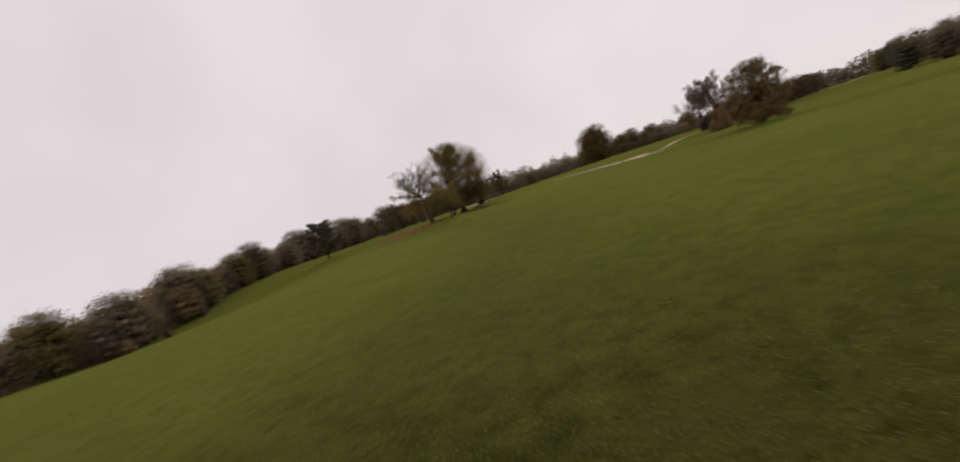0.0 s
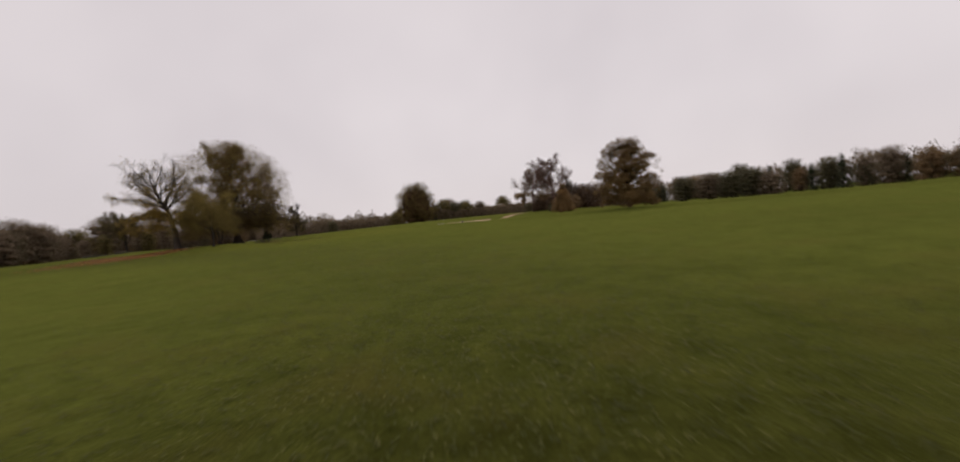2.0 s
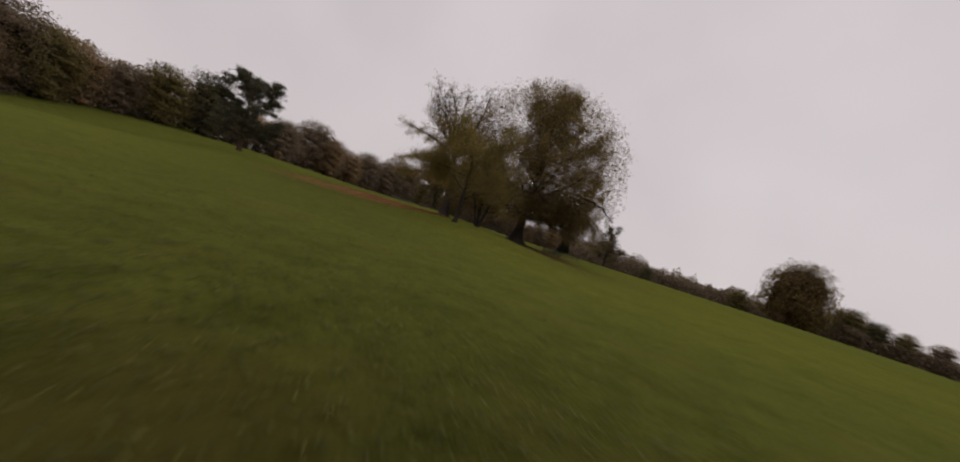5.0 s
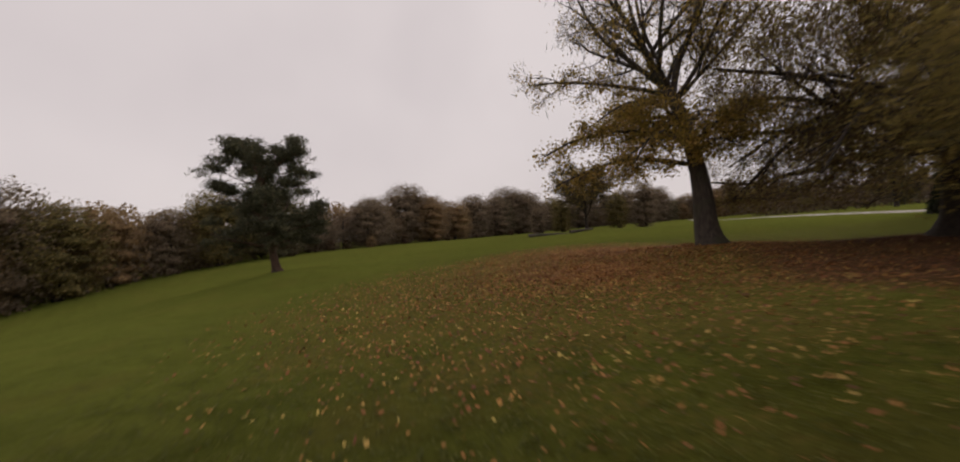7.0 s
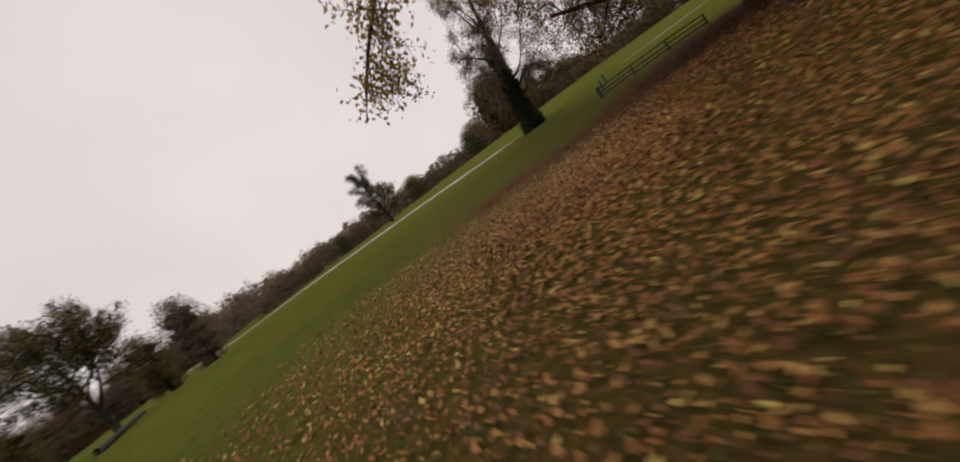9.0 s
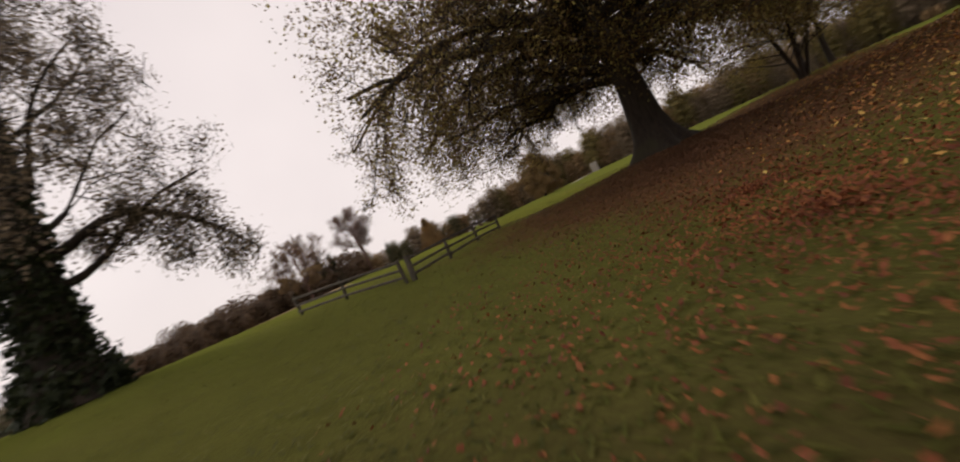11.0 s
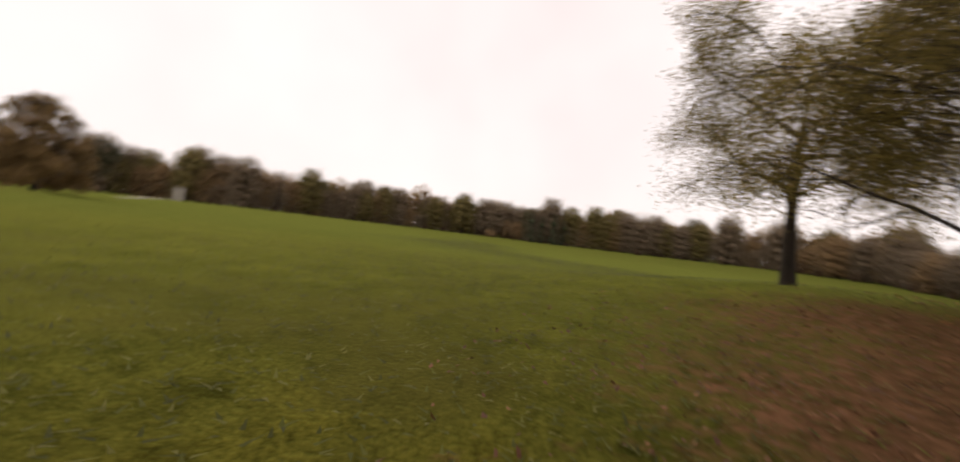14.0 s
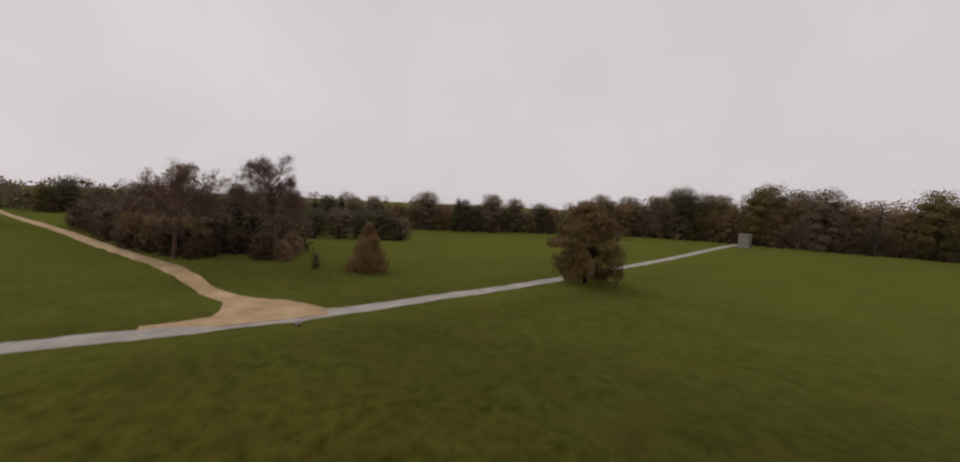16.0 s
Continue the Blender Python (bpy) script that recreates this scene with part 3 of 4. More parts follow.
def beech():
    t = plant("beech_tree", 2.13, 103.15, "old spreading beech with dark copper-brown autumn leaves and low drooping boughs")
    spec = dict(levels=4, count=[24, 8, 6, 4], start=[0.19, 0.18, 0.15, 0.1], angle=[lambda f: (92 - 66 * f, 102 - 60 * f), (35, 70), (30, 65), (30, 70)], ratio=[0.72, 0.42, 0.5, 0.55],
                lift=[0.0, lambda f: 0.05 - 0.11 * f, -0.05, -0.12, -0.14], wob=[0.05, 0.16, 0.22, 0.26, 0.3], shape=lambda f: 1.15 - 0.72 * f, flare=1.5, thin=0.40, per=2, trunk_tip=0.2, floor=2.9)
    w = Wood(11)
    bole = w.limb(Vector((0, 0, 0)), Vector((0.02, 0.06, 1)), 12.8, 0.43, 0, spec, 24)
    w.boughs(bole, 17, 2.9, 4.8, 10.0, 0.20, spec, 0.15)
    bough(w, [(0.2, 0.05, 2.95), (1.2, 0.1, 3.0), (2.5, 0.1, 3.15), (3.7, 0.0, 3.2), (5.2, -0.3, 3.5), (7.2, -0.6, 3.7)], 0.15, spec, 9, -0.2)
    bough(w, [(3.6, 0.0, 3.2), (4.3, 0.1, 3.9), (5.0, 0.0, 4.8), (6.2, -0.3, 5.6)], 0.09, spec, 6)
    bough(w, [(-0.3, 0.2, 3.2), (-1.4, 0.7, 3.6), (-2.6, 1.2, 3.4), (-4.4, 1.9, 3.6)], 0.12, spec, 7)
    bough(w, [(0.2, -0.3, 3.6), (1.2, -2.4, 4.6), (1.9, -4.2, 4.9), (2.2, -5.6, 4.8)], 0.12, spec, 14, -0.15)
    bough(w, [(-0.3, 0.0, 3.9), (-3.0, -0.6, 4.6), (-6.0, -1.4, 4.4), (-9.0, -2.4, 2.9)], 0.12, spec, 14, -0.1)
    bough(w, [(-0.2, -0.2, 4.2), (-2.6, -2.6, 5.0), (-5.0, -5.4, 4.6), (-7.2, -8.4, 3.2)], 0.12, spec, 14, -0.1)
    bough(w, [(0.2, -0.3, 4.0), (2.4, -2.0, 4.8), (4.6, -3.6, 5.0), (6.0, -4.6, 4.7)], 0.12, spec, 16, -0.1)
    bough(w, [(0.3, 0.0, 4.1), (3.4, -1.6, 4.8), (6.6, -3.2, 4.8), (9.6, -4.6, 4.0)], 0.12, spec, 14, -0.1)
    bough(w, [(0.3, 0.2, 4.0), (3.6, 1.6, 4.9), (6.8, 2.6, 4.9), (9.4, 3.4, 4.2)], 0.12, spec, 14, -0.1)
    bough(w, [(0.0, -0.3, 3.8), (-0.6, -3.2, 4.7), (-1.4, -5.6, 4.9), (-1.8, -7.2, 4.6)], 0.12, spec, 14, -0.15)
    bough(w, [(0.2, 0.3, 4.2), (1.5, 3.5, 5.2), (2.6, 6.8, 5.2), (3.4, 9.8, 4.3)], 0.12, spec, 18, -0.1)
    bough(w, [(0.3, 0.3, 4.8), (3.0, 3.0, 5.9), (6.0, 5.6, 5.8), (8.4, 7.6, 4.7)], 0.12, spec, 18, -0.1)
    bough(w, [(0.0, 0.3, 5.2), (-0.4, 3.4, 6.4), (-1.0, 6.6, 6.4), (-1.4, 9.4, 5.4)], 0.12, spec, 16, -0.1)
    bough(w, [(0.3, 0.3, 4.6), (4.0, 1.2, 5.6), (7.5, 1.0, 5.4), (10.0, 0.6, 4.5)], 0.12, spec, 18, -0.1)
    bough(w, [(0.3, -0.2, 5.0), (4.0, -2.6, 6.2), (8.0, -4.4, 6.0), (10.6, -5.5, 5.0)], 0.12, spec, 18, -0.1)
    bough(w, [(-0.3, 0.1, 4.4), (-3.0, 1.5, 5.2), (-6.0, 2.5, 5.0), (-8.5, 3.2, 4.2)], 0.12, spec, 18, -0.1)
    bough(w, [(0.2, -0.3, 4.4), (2.0, -3.0, 5.6), (3.6, -5.8, 6.0), (4.6, -8.0, 5.6)], 0.11, spec, 18, -0.15)
    bough(w, [(0.3, -0.3, 4.4), (3.2, -2.6, 5.6), (5.8, -5.0, 5.9), (7.6, -6.8, 5.4)], 0.11, spec, 18, -0.15)
    w.gather(2.2, 0.70)
    # the outer boughs hang low
    for p in [*w.verts, *w.twigs]:
        r = math.hypot(p.x, p.y)
        if r > 2.4 and p.z < 7.5:
            p.z = max(1.25, p.z - min(1.5, 0.42 * (r - 2.4)) * (1 - p.z / 7.5))
    hanging = []
    for p in w.twigs:
        r = math.hypot(p.x, p.y)
        if 1.6 < r < 8.2 and p.z < 4.6 and w.rng.random() < 0.5:
            drop = w.rng.uniform(0.4, 1.5)
            for k in range(4):
                hanging.append(p + Vector((w.rng.uniform(-0.12, 0.12), w.rng.uniform(-0.12, 0.12), -drop * (k + 1) / 4)))
    path = [(0.5, 6.0), (1.2, 4.76), (2.93, 0.85), (3.75, -1.4), (4.2, -3.1), (5.2, -5.95), (4.84, -7.1), (2.64, -8.3), (1.5, -10.0)]

    def beside(x, y, z):
        far = np.full(len(x), 99.0)
        for (ax, ay), (bx, by) in zip(path, path[1:]):
            f = np.clip(((x - ax) * (bx - ax) + (y - ay) * (by - ay)) / ((bx - ax) ** 2 + (by - ay) ** 2), 0, 1)
            far = np.minimum(far, np.hypot(x - ax - f * (bx - ax), y - ay - f * (by - ay)))
        return (z > 1.35) & ((far > 1.3) | (z > 2.9)) & ~((z < 2.2) & (np.hypot(x, y) < 1.8))

    part("trunk", w.mesh("trunk", BARK_DARK), t, "smooth dark grey trunk with a flared foot")
    part("hanging_sprays", leaves("hanging_sprays", hanging, 48000, 0.072, 0.11, 17, LEAF_BEECH, 1.2, beside), t)
    clear = lambda x, y, z: (z > 1.3) & ~((y < -5.0) & (x > 0.6) & (z < 3.6)) & ~((z < 3.0) & (np.hypot(x, y) < 2.6)) & ~((x > 0.3) & (x < 4.5) & (np.abs(y) < 3.6) & (z < 6.5) & (np.sin(x * 91.7 + y * 37.3 + z * 53.1) > -0.3))
    within = lambda x, y, z: np.abs((z - 7.0) / 9.8) ** 2.5 + (np.hypot(x, y) / 9.0) ** 2.5 < 1 + 0.18 * np.sin(x * 1.9 + z) * np.sin(y * 1.7 - z * 1.3)
    shell = [p for p in lumpy(w.rng, 16.8, 17.8, 0.30, 90, FULL)[0] if p.z > 4.4]
    part("crown", leaves("crown", [p for p in w.twigs if p.z > 7.5] * 2 + shell * 5, 160000, 0.105, 0.28, 5, LEAF_BEECH, 0.6, within), t)
    part("lower_foliage", leaves("lower_foliage", [p for p in w.twigs if p.z <= 8.5][::3], 150000, 0.072, 0.13, 7, LEAF_BEECH, 0.6, clear), t)
    return t


def lime():
    t = plant("lime_tree", -5.6, 102.05, "tall leaning lime, bare above with yellow leaves on its lower boughs")
    spec = dict(levels=4, count=[15, 7, 5, 4], start=[0.2, 0.2, 0.2, 0.1], angle=[lambda f: (78 - 45 * f, 92 - 45 * f), (28, 55), (30, 60), (30, 60)], ratio=[0.52, 0.5, 0.5, 0.5],
                lift=[0.02, lambda f: 0.06 - 0.10 * f, -0.02, -0.06, -0.08], wob=[0.06, 0.14, 0.2, 0.25, 0.3], shape=lambda f: 1.1 - 0.6 * f, flare=0.6, thin=0.5, per=1, trunk_tip=0.15)
    w = Wood(23)
    bole = [Vector(tuple(v)) for v in spline([(0, 0, 0), (-0.1, 0.1, 0.7), (-0.15, 0.15, 1.6), (-0.30, 0.25, 3.4), (-0.65, 0.35, 5.2), (-1.2, 0.5, 6.8), (-1.8, 0.7, 8.2), (-2.2, 0.8, 9.6), (-2.6, 0.8, 11.8)], 0.4)]
    w.tube(bole, [0.42 * (1 - 0.93 * (p.z / 11.4) ** 1.1) for p in bole], 14, 0.5)
    bough(w, [(-0.3, 0.25, 3.3), (-2.4, 0.4, 3.9), (-4.3, 0.1, 3.7), (-5.9, -0.8, 3.0)], 0.10, spec, 14, -0.1, 2.0)
    bough(w, [(-0.45, 0.3, 4.3), (-2.6, -0.2, 5.0), (-4.6, -1.0, 4.9), (-6.0, -1.9, 4.2)], 0.10, spec, 14, -0.05, 2.0)
    bough(w, [(-0.6, 0.35, 5.0), (-2.6, 1.4, 5.7), (-4.0, 2.2, 5.7), (-5.2, 2.6, 5.0)], 0.09, spec, 12, -0.05, 2.2)
    bough(w, [(-0.65, 0.35, 5.2), (-1.8, 2.4, 6.0), (-2.8, 4.6, 5.6), (-3.6, 6.4, 4.2), (-3.9, 7.4, 3.2)], 0.10, spec, 18, -0.12, 2.0)
    bough(w, [(-1.0, 0.45, 6.0), (-2.2, 2.6, 7.0), (-3.2, 4.6, 7.3), (-4.0, 6.2, 7.0)], 0.09, spec, 14, -0.05, 2.2)
    bough(w, [(-1.05, 0.45, 6.4), (-3.6, 0.6, 7.4), (-5.6, 0.5, 7.9), (-7.2, 0.4, 8.1)], 0.11, spec, 10, 0.2, 2.4)
    bough(w, [(-0.35, 0.25, 3.8), (0.2, 0.9, 4.3), (1.4, 1.5, 4.4), (2.6, 2.0, 4.0)], 0.07, spec, 8, -0.1, 2.4)
    bough(w, [(-0.3, 0.2, 3.6), (-1.0, -1.2, 4.5), (-1.8, -2.4, 4.3), (-2.4, -3.2, 3.3)], 0.08, spec, 12, -0.1, 1.8)
    bough(w, [(-0.5, 0.3, 4.6), (-1.4, -1.0, 5.6), (-2.6, -2.2, 5.7), (-3.6, -3.0, 5.0)], 0.08, spec, 12, -0.1, 1.8)
    bough(w, [(-0.4, 0.25, 4.0), (0.6, -0.6, 4.9), (1.8, -1.4, 5.0), (3.0, -2.0, 4.4)], 0.09, spec, 12, -0.1, 2.2)
    bough(w, [(-0.6, 0.35, 4.9), (0.2, 1.8, 5.8), (0.9, 3.4, 5.8), (1.4, 5.0, 5.0)], 0.09, spec, 14, -0.1, 2.2)
    bough(w, [(-1.0, 0.45, 6.2), (-0.7, 0.5, 7.6), (0.0, 0.7, 9.2), (0.4, 0.9, 11.0), (0.5, 0.9, 13.2)], 0.15, spec, 12, 0.35, 2.8)
    bough(w, [(-1.1, 0.5, 6.6), (-2.6, 0.4, 8.2), (-3.9, 0.3, 9.8), (-4.6, 0.3, 11.6)], 0.13, spec, 12, 0.35, 2.6)
    w.boughs(bole, 15, 6.0, 9.4, 5.8, 1.0, dict(spec, angle=[(40, 60), (38, 62), (35, 65), (35, 65)], count=[15, 6, 5, 4], lift=[0.02, 0.02, 0.03, 0.0, 0.0]), 0.3, 0.105)
    part("trunk", w.mesh("trunk", BARK), t, "ridged brown trunk")
    low = [p for p in w.twigs if 1.5 < p.z < 7.6]
    high = [p for p in w.twigs if p.z >= 7.6]
    part("branchwork", leaves("branchwork", [p for p in w.twigs if p.z > 6.5], 3200, 0.5, 0.22, 16, BARK, -0.6, None, 0.025), t)["kind"] = "stuff"
    part("crown", leaves("crown", low[::2] * 2 + [p for p in high if p.z < 9.5][::2] + high[::6], 34000, 0.11, 0.2, 6, LEAF_LIME, 0.3, lambda x, y, z: (x > -7.6) & (y > -3.6)), t)
    return t


def stems(x, y, n, seed, label):
    t = plant("field_maple", x, y, label, group="small trees beside the beech")
    w = Wood(seed)
    spec = dict(levels=3, count=[10, 6, 4], start=[0.28 if n == 1 else 0.2, 0.2, 0.15], angle=[(40, 75), (30, 60), (30, 70)], ratio=[0.86 if n == 1 else 0.72, 0.5, 0.5],
                lift=[0.03, lambda f: 0.06 - (0.24 if n == 1 else 0.16) * f, -0.06, -0.1], wob=[0.12, 0.18, 0.25, 0.3], shape=lambda f: 1.15 - 0.55 * f, flare=0.38 if n == 1 else 0.4, thin=0.5, per=2)
    for k in range(n):
        a = 2 * math.pi * k / max(n, 1) + 0.5
        lean = 0.1 if n == 1 else 0.2
        w.limb(Vector((math.cos(a), math.sin(a), 0)) * (0.0 if n == 1 else 0.1), Vector((math.cos(a) * lean, math.sin(a) * lean, 1)),
               (5.6 if n == 1 else 4.8) * w.rng.uniform(0.85, 1.1), 0.15 if n == 1 else 0.09, 0, spec, 9 if n == 1 else 7)
    part("trunk", w.mesh("trunk", BARK_DARK), t)
    part("crown", leaves("crown", w.twigs, 80000 if n == 1 else 46000, 0.06, 0.3, seed, LEAF_MAPLE, 0.5, lambda x, y, z: (z > 1.0) & (x < 2.7 + 0.8 * np.sin(2.9 * z + 1.7 * y) * np.sin(1.3 * y - z))), t)
    return t


def ivy_tree():
    t = plant("ivy_clad_tree", 7.5, 116.65, "old broad tree with an ivy-clad trunk and upright stubby limbs")
    spec = dict(levels=4, count=[20, 7, 5, 3], start=[0.2, 0.2, 0.2, 0.1], angle=[lambda f: (80 - 50 * f, 100 - 50 * f), (30, 65), (30, 65), (30, 70)], ratio=[0.62, 0.45, 0.48, 0.5],
                lift=[0.0, lambda f: 0.16 - 0.30 * f, -0.05, -0.12, -0.16], wob=[0.06, 0.26, 0.28, 0.3, 0.3], shape=lambda f: 1.1 - 0.45 * f, flare=0.7, thin=0.30, per=1, trunk_tip=0.3, floor=2.2)
    w = Wood(37)
    w.limb(Vector((0, 0, 0)), Vector((0.05, -0.03, 1)), 9.5, 0.42, 0, spec, 16)
    bough(w, [(0.2, -0.3, 2.7), (0.4, -2.4, 3.3), (0.5, -4.6, 2.8), (0.5, -6.4, 1.7)], 0.11, dict(spec, floor=1.2), 16, -0.15, 1.8)
    w.gather(0.7, 0.56)
    part("trunk", w.mesh("trunk", BARK_DARK), t)
    part("branchwork", leaves("branchwork", w.twigs, 6000, 0.4, 0.15, 18, BARK_DARK, 0.3, lambda x, y, z: z > 1.0, 0.025), t)["kind"] = "stuff"
    part("crown", leaves("crown", w.twigs, 46000, 0.07, 0.18, 8, LEAF_BROWN, 0.5, lambda x, y, z: z > 0.9), t)
    rng = random.Random(4)
    spots = []
    for k in range(900):
        z = rng.random() ** 1.6 * 6.0
        a, r = rng.uniform(0, 6.28), (0.66 if z < 0.8 else 0.48) * (1 - z / 26)
        spots.append((math.cos(a) * r + 0.05 * z, math.sin(a) * r - 0.03 * z, z))
    part("ivy", leaves("ivy", spots, 9000, 0.12, 0.09, 9, LEAF_IVY, 0.8), t, "glossy dark green ivy")
    return t


def pine():
    t = plant("scots_pine", -30.2, 101.8, "lone dark Scots pine with flat layered needle clumps")
    w = Wood(51)
    spec = dict(levels=3, count=[18, 7, 5], start=[0.15, 0.25, 0.2], angle=[lambda f: (85 - 45 * f, 98 - 45 * f), (30, 65), (25, 60)], ratio=[0.56, 0.50, 0.5], lift=[0.03, 0.05, 0.06, 0.04],
                wob=[0.10, 0.24, 0.28, 0.3], shape=lambda f: 0.55 + 0.9 * f if f < 0.5 else 1.0 - 0.7 * (f - 0.5), flare=0.5, thin=0.5, per=2)
    w.limb(Vector((0, 0, 0)), Vector((-0.10, -0.13, 1)), 7.0, 0.25, 0, spec, 10)
    part("trunk", w.mesh("trunk", BARK_PINE), t)
    ends, spots = [p for p in w.twigs if p.z > 1.2], []
    for k in range(320):
        c, r = w.rng.choice(ends), w.rng.uniform(0.4, 0.85)
        for j in range(30):
            u = unit(w.rng) * r * w.rng.random() ** 0.4
            spots.append(c + Vector((u.x, u.y, abs(u.z) * 0.5)))
    part("crown", leaves("crown", spots + ends[::4], 64000, 0.16, 0.1, 12, LEAF_PINE, -0.3, None, 0.16), t)
    return t


def spray_tree(name, x, y, height, width, seed, material, bark, label, bare=0.0, leafy=6000, size=0.3, group="", low=0.12, category="tree", upright=0.0):
    """A middle-distance tree grown from boughs, with leaves in clumps."""
    t = plant(name, x, y, label, category, group)
    w = Wood(seed)
    spec = dict(levels=4, count=[15, 8, 6, 4], start=[low, 0.2, 0.15, 0.1], angle=[(40 - upright, 75 - upright), (30, 60), (30, 60), (25, 60)], ratio=[width / height * 0.78, 0.52, 0.52, 0.5], lift=[0.02, 0.05, 0.02, 0.0],
                wob=[0.06, 0.16, 0.22, 0.3], shape=lambda f: 1.05 - 0.5 * f, flare=0.4, thin=0.55, per=1, least=0.016)
    w.limb(Vector((0, 0, 0)), Vector((0, 0, 1)), height * 0.9, height * 0.028, 0, spec, 9)
    part("trunk", w.mesh("trunk", bark), t)
    part("branchwork", leaves("branchwork", w.twigs, 11000, 0.42, 0.2, seed, BARK_TWIG if bare > 0.35 else bark, -0.5, None, 0.03), t)["kind"] = "stuff"
    spots = w.twigs
    if bare:
        spots = [p for p in spots if p.z < height * (1 - bare)] * 3 + spots[::6]
    part("crown", leaves("crown", spots, leafy, size, size * 1.1, seed, material, 0.3, lambda x, y, z: z > 0.25), t)
    return t


def ball_template():
    bm = bmesh.new()
    bmesh.ops.create_icosphere(bm, subdivisions=2, radius=1)
    verts = [v.co.copy() for v in bm.verts]
    index = {v: i for i, v in enumerate(bm.verts)}
    faces = [tuple(index[v] for v in f.verts) for f in bm.faces]
    bm.free()
    return verts, faces


BALL = ball_template()


def clumps(name, blobs, material, rough=0.42):
    """Closed leafy clumps with a broken surface."""
    verts, faces = [], []
    for c, r, flat in blobs:
        base = len(verts)
        for v in BALL[0]:
            k = r * (1 + rough * noise.noise(v * 1.7 + c * 3.1) + 0.6 * rough * noise.noise(v * 4.5 + c))
            p = Vector((v.x * k, v.y * k, v.z * k * flat)) + c
            verts.append((p.x, p.y, p.z))
        faces.extend(tuple(base + i for i in f) for f in BALL[1])
    return from_arrays(name, verts, faces, material, True)


def lumpy(rng, height, width, low, blobs, shape, flat=0.8, even=45, lobe=(0.10, 0.18)):
    """Spots on the outside of a crown of uneven clumps."""
    spots, turn, inner = [], rng.uniform(0, 6.28), []
    for b in range(blobs):
        f = (b + rng.random()) / blobs
        z = height * (low + (0.93 - low) * f)
        half = width / 2 * shape(f) * rng.uniform(0.82, 1.08)
        rad = min(0.5 * half + 0.03 * height, rng.uniform(*lobe) * (height + width) / 2)
        turn += 2.4 + rng.uniform(-0.4, 0.4)
        r = max(0.0, half - rad) * (1.0 if rng.random() < 0.7 else rng.random())
        c = Vector((math.cos(turn) * r, math.sin(turn) * r, z))
        big = 0.21 * half + 0.016 * height
        deep = max(0.0, half * 0.72 - big)
        if b % 2 == 0:
            inner.append((Vector((math.cos(turn) * deep, math.sin(turn) * deep, min(z, height * 0.8 - big * 0.7))), big, 0.85))
        for k in range(40):
            u = unit(rng)
            u.z *= flat
            spots.append(c + u * rad * rng.uniform(0.8, 1.05))
    for k in range(blobs * even):
        f, a = rng.random() ** 0.85, rng.uniform(0, 6.28)
        r = width / 2 * shape(f) * (1 + 0.22 * noise.noise((math.cos(a) * 1.6, math.sin(a) * 1.6, f * 3 + width))) * rng.uniform(0.72, 1.0)
        if f > 0.78:
            r *= rng.random() ** 0.5
        spots.append(Vector((math.cos(a) * r, math.sin(a) * r, height * (low + (0.97 - low) * f) * rng.uniform(0.94, 1.03))))
    inner.append((Vector((0, 0, height * 0.66)), width * 0.2, 0.9))
    return [p for p in spots if 0.15 < p.z], inner


FULL = lambda f: math.sqrt(max(0.02, 1 - f ** 3.2))
DOME = lambda f: math.sqrt(max(0.0, 1 - (1.15 * (f - 0.32)) ** 2)) if f > 0.32 else 0.75 + 0.25 * f / 0.32
FLAT_HEAD = lambda f: 0.6 + 0.4 * f if f < 0.75 else 0.9 - 0.9 * (f - 0.75)
OAKEN = lambda f: 0.78 + 0.22 * f / 0.3 if f < 0.3 else math.sqrt(max(0.04, 1 - ((f - 0.3) / 0.76) ** 2.2))
CONE = lambda f: 1.0 - 0.85 * f if f > 0.12 else 0.85 + 1.2 * f
SPIRE = lambda f: 1.0 - 0.95 * f


def clump_tree(name, height, width, seed, material, bark, label, shape=DOME, low=0.06, blobs=40, leafy=1700, size=0.62, group="", category="tree", limbs=7, fine=2, flat=0.8, solid=True, even=45, twigs=0, lobe=(0.10, 0.18), loose=1.0, faced=True):
    """A dense tree: trunk, some limbs, and a crown of uneven leafy clumps. Standing at the origin."""
    t = tagged(new(name), label, category, group)
    w = Wood(seed)
    spec = dict(levels=fine, count=[limbs, 4], start=[0.25, 0.3], angle=[(25, 60), (30, 60)], ratio=[0.42 * width / height, 0.5], lift=[0.02, 0.06, 0.02],
                wob=[0.06, 0.16, 0.25], shape=lambda f: 1.05 - 0.6 * f, flare=0.4, thin=0.5, per=1)
    w.limb(Vector((0, 0, 0)), Vector((0, 0, 1)), height * 0.85, height * 0.027, 0, spec, 7)
    part("trunk", w.mesh("trunk", bark), t)
    spots, inner = lumpy(w.rng, height, width, low, blobs, shape, flat, even, lobe)
    if solid:
        part("foliage", clumps("foliage", inner, MASS[material]), t)
    part("crown", leaves("crown", spots, leafy, size, loose * max(size * 0.8, 0.028 * height), seed, material, 0.25, lambda x, y, z: z > 0.1, 0.45, (0, 0, height * 0.4) if faced else None), t)
    if twigs:
        part("branchwork", leaves("branchwork", [p for p in spots if p.z > height * 0.55], twigs, 0.05 * height, 0.022 * height, seed, BARK_TWIG, -1.2, None, 0.02), t)["kind"] = "stuff"
    return t


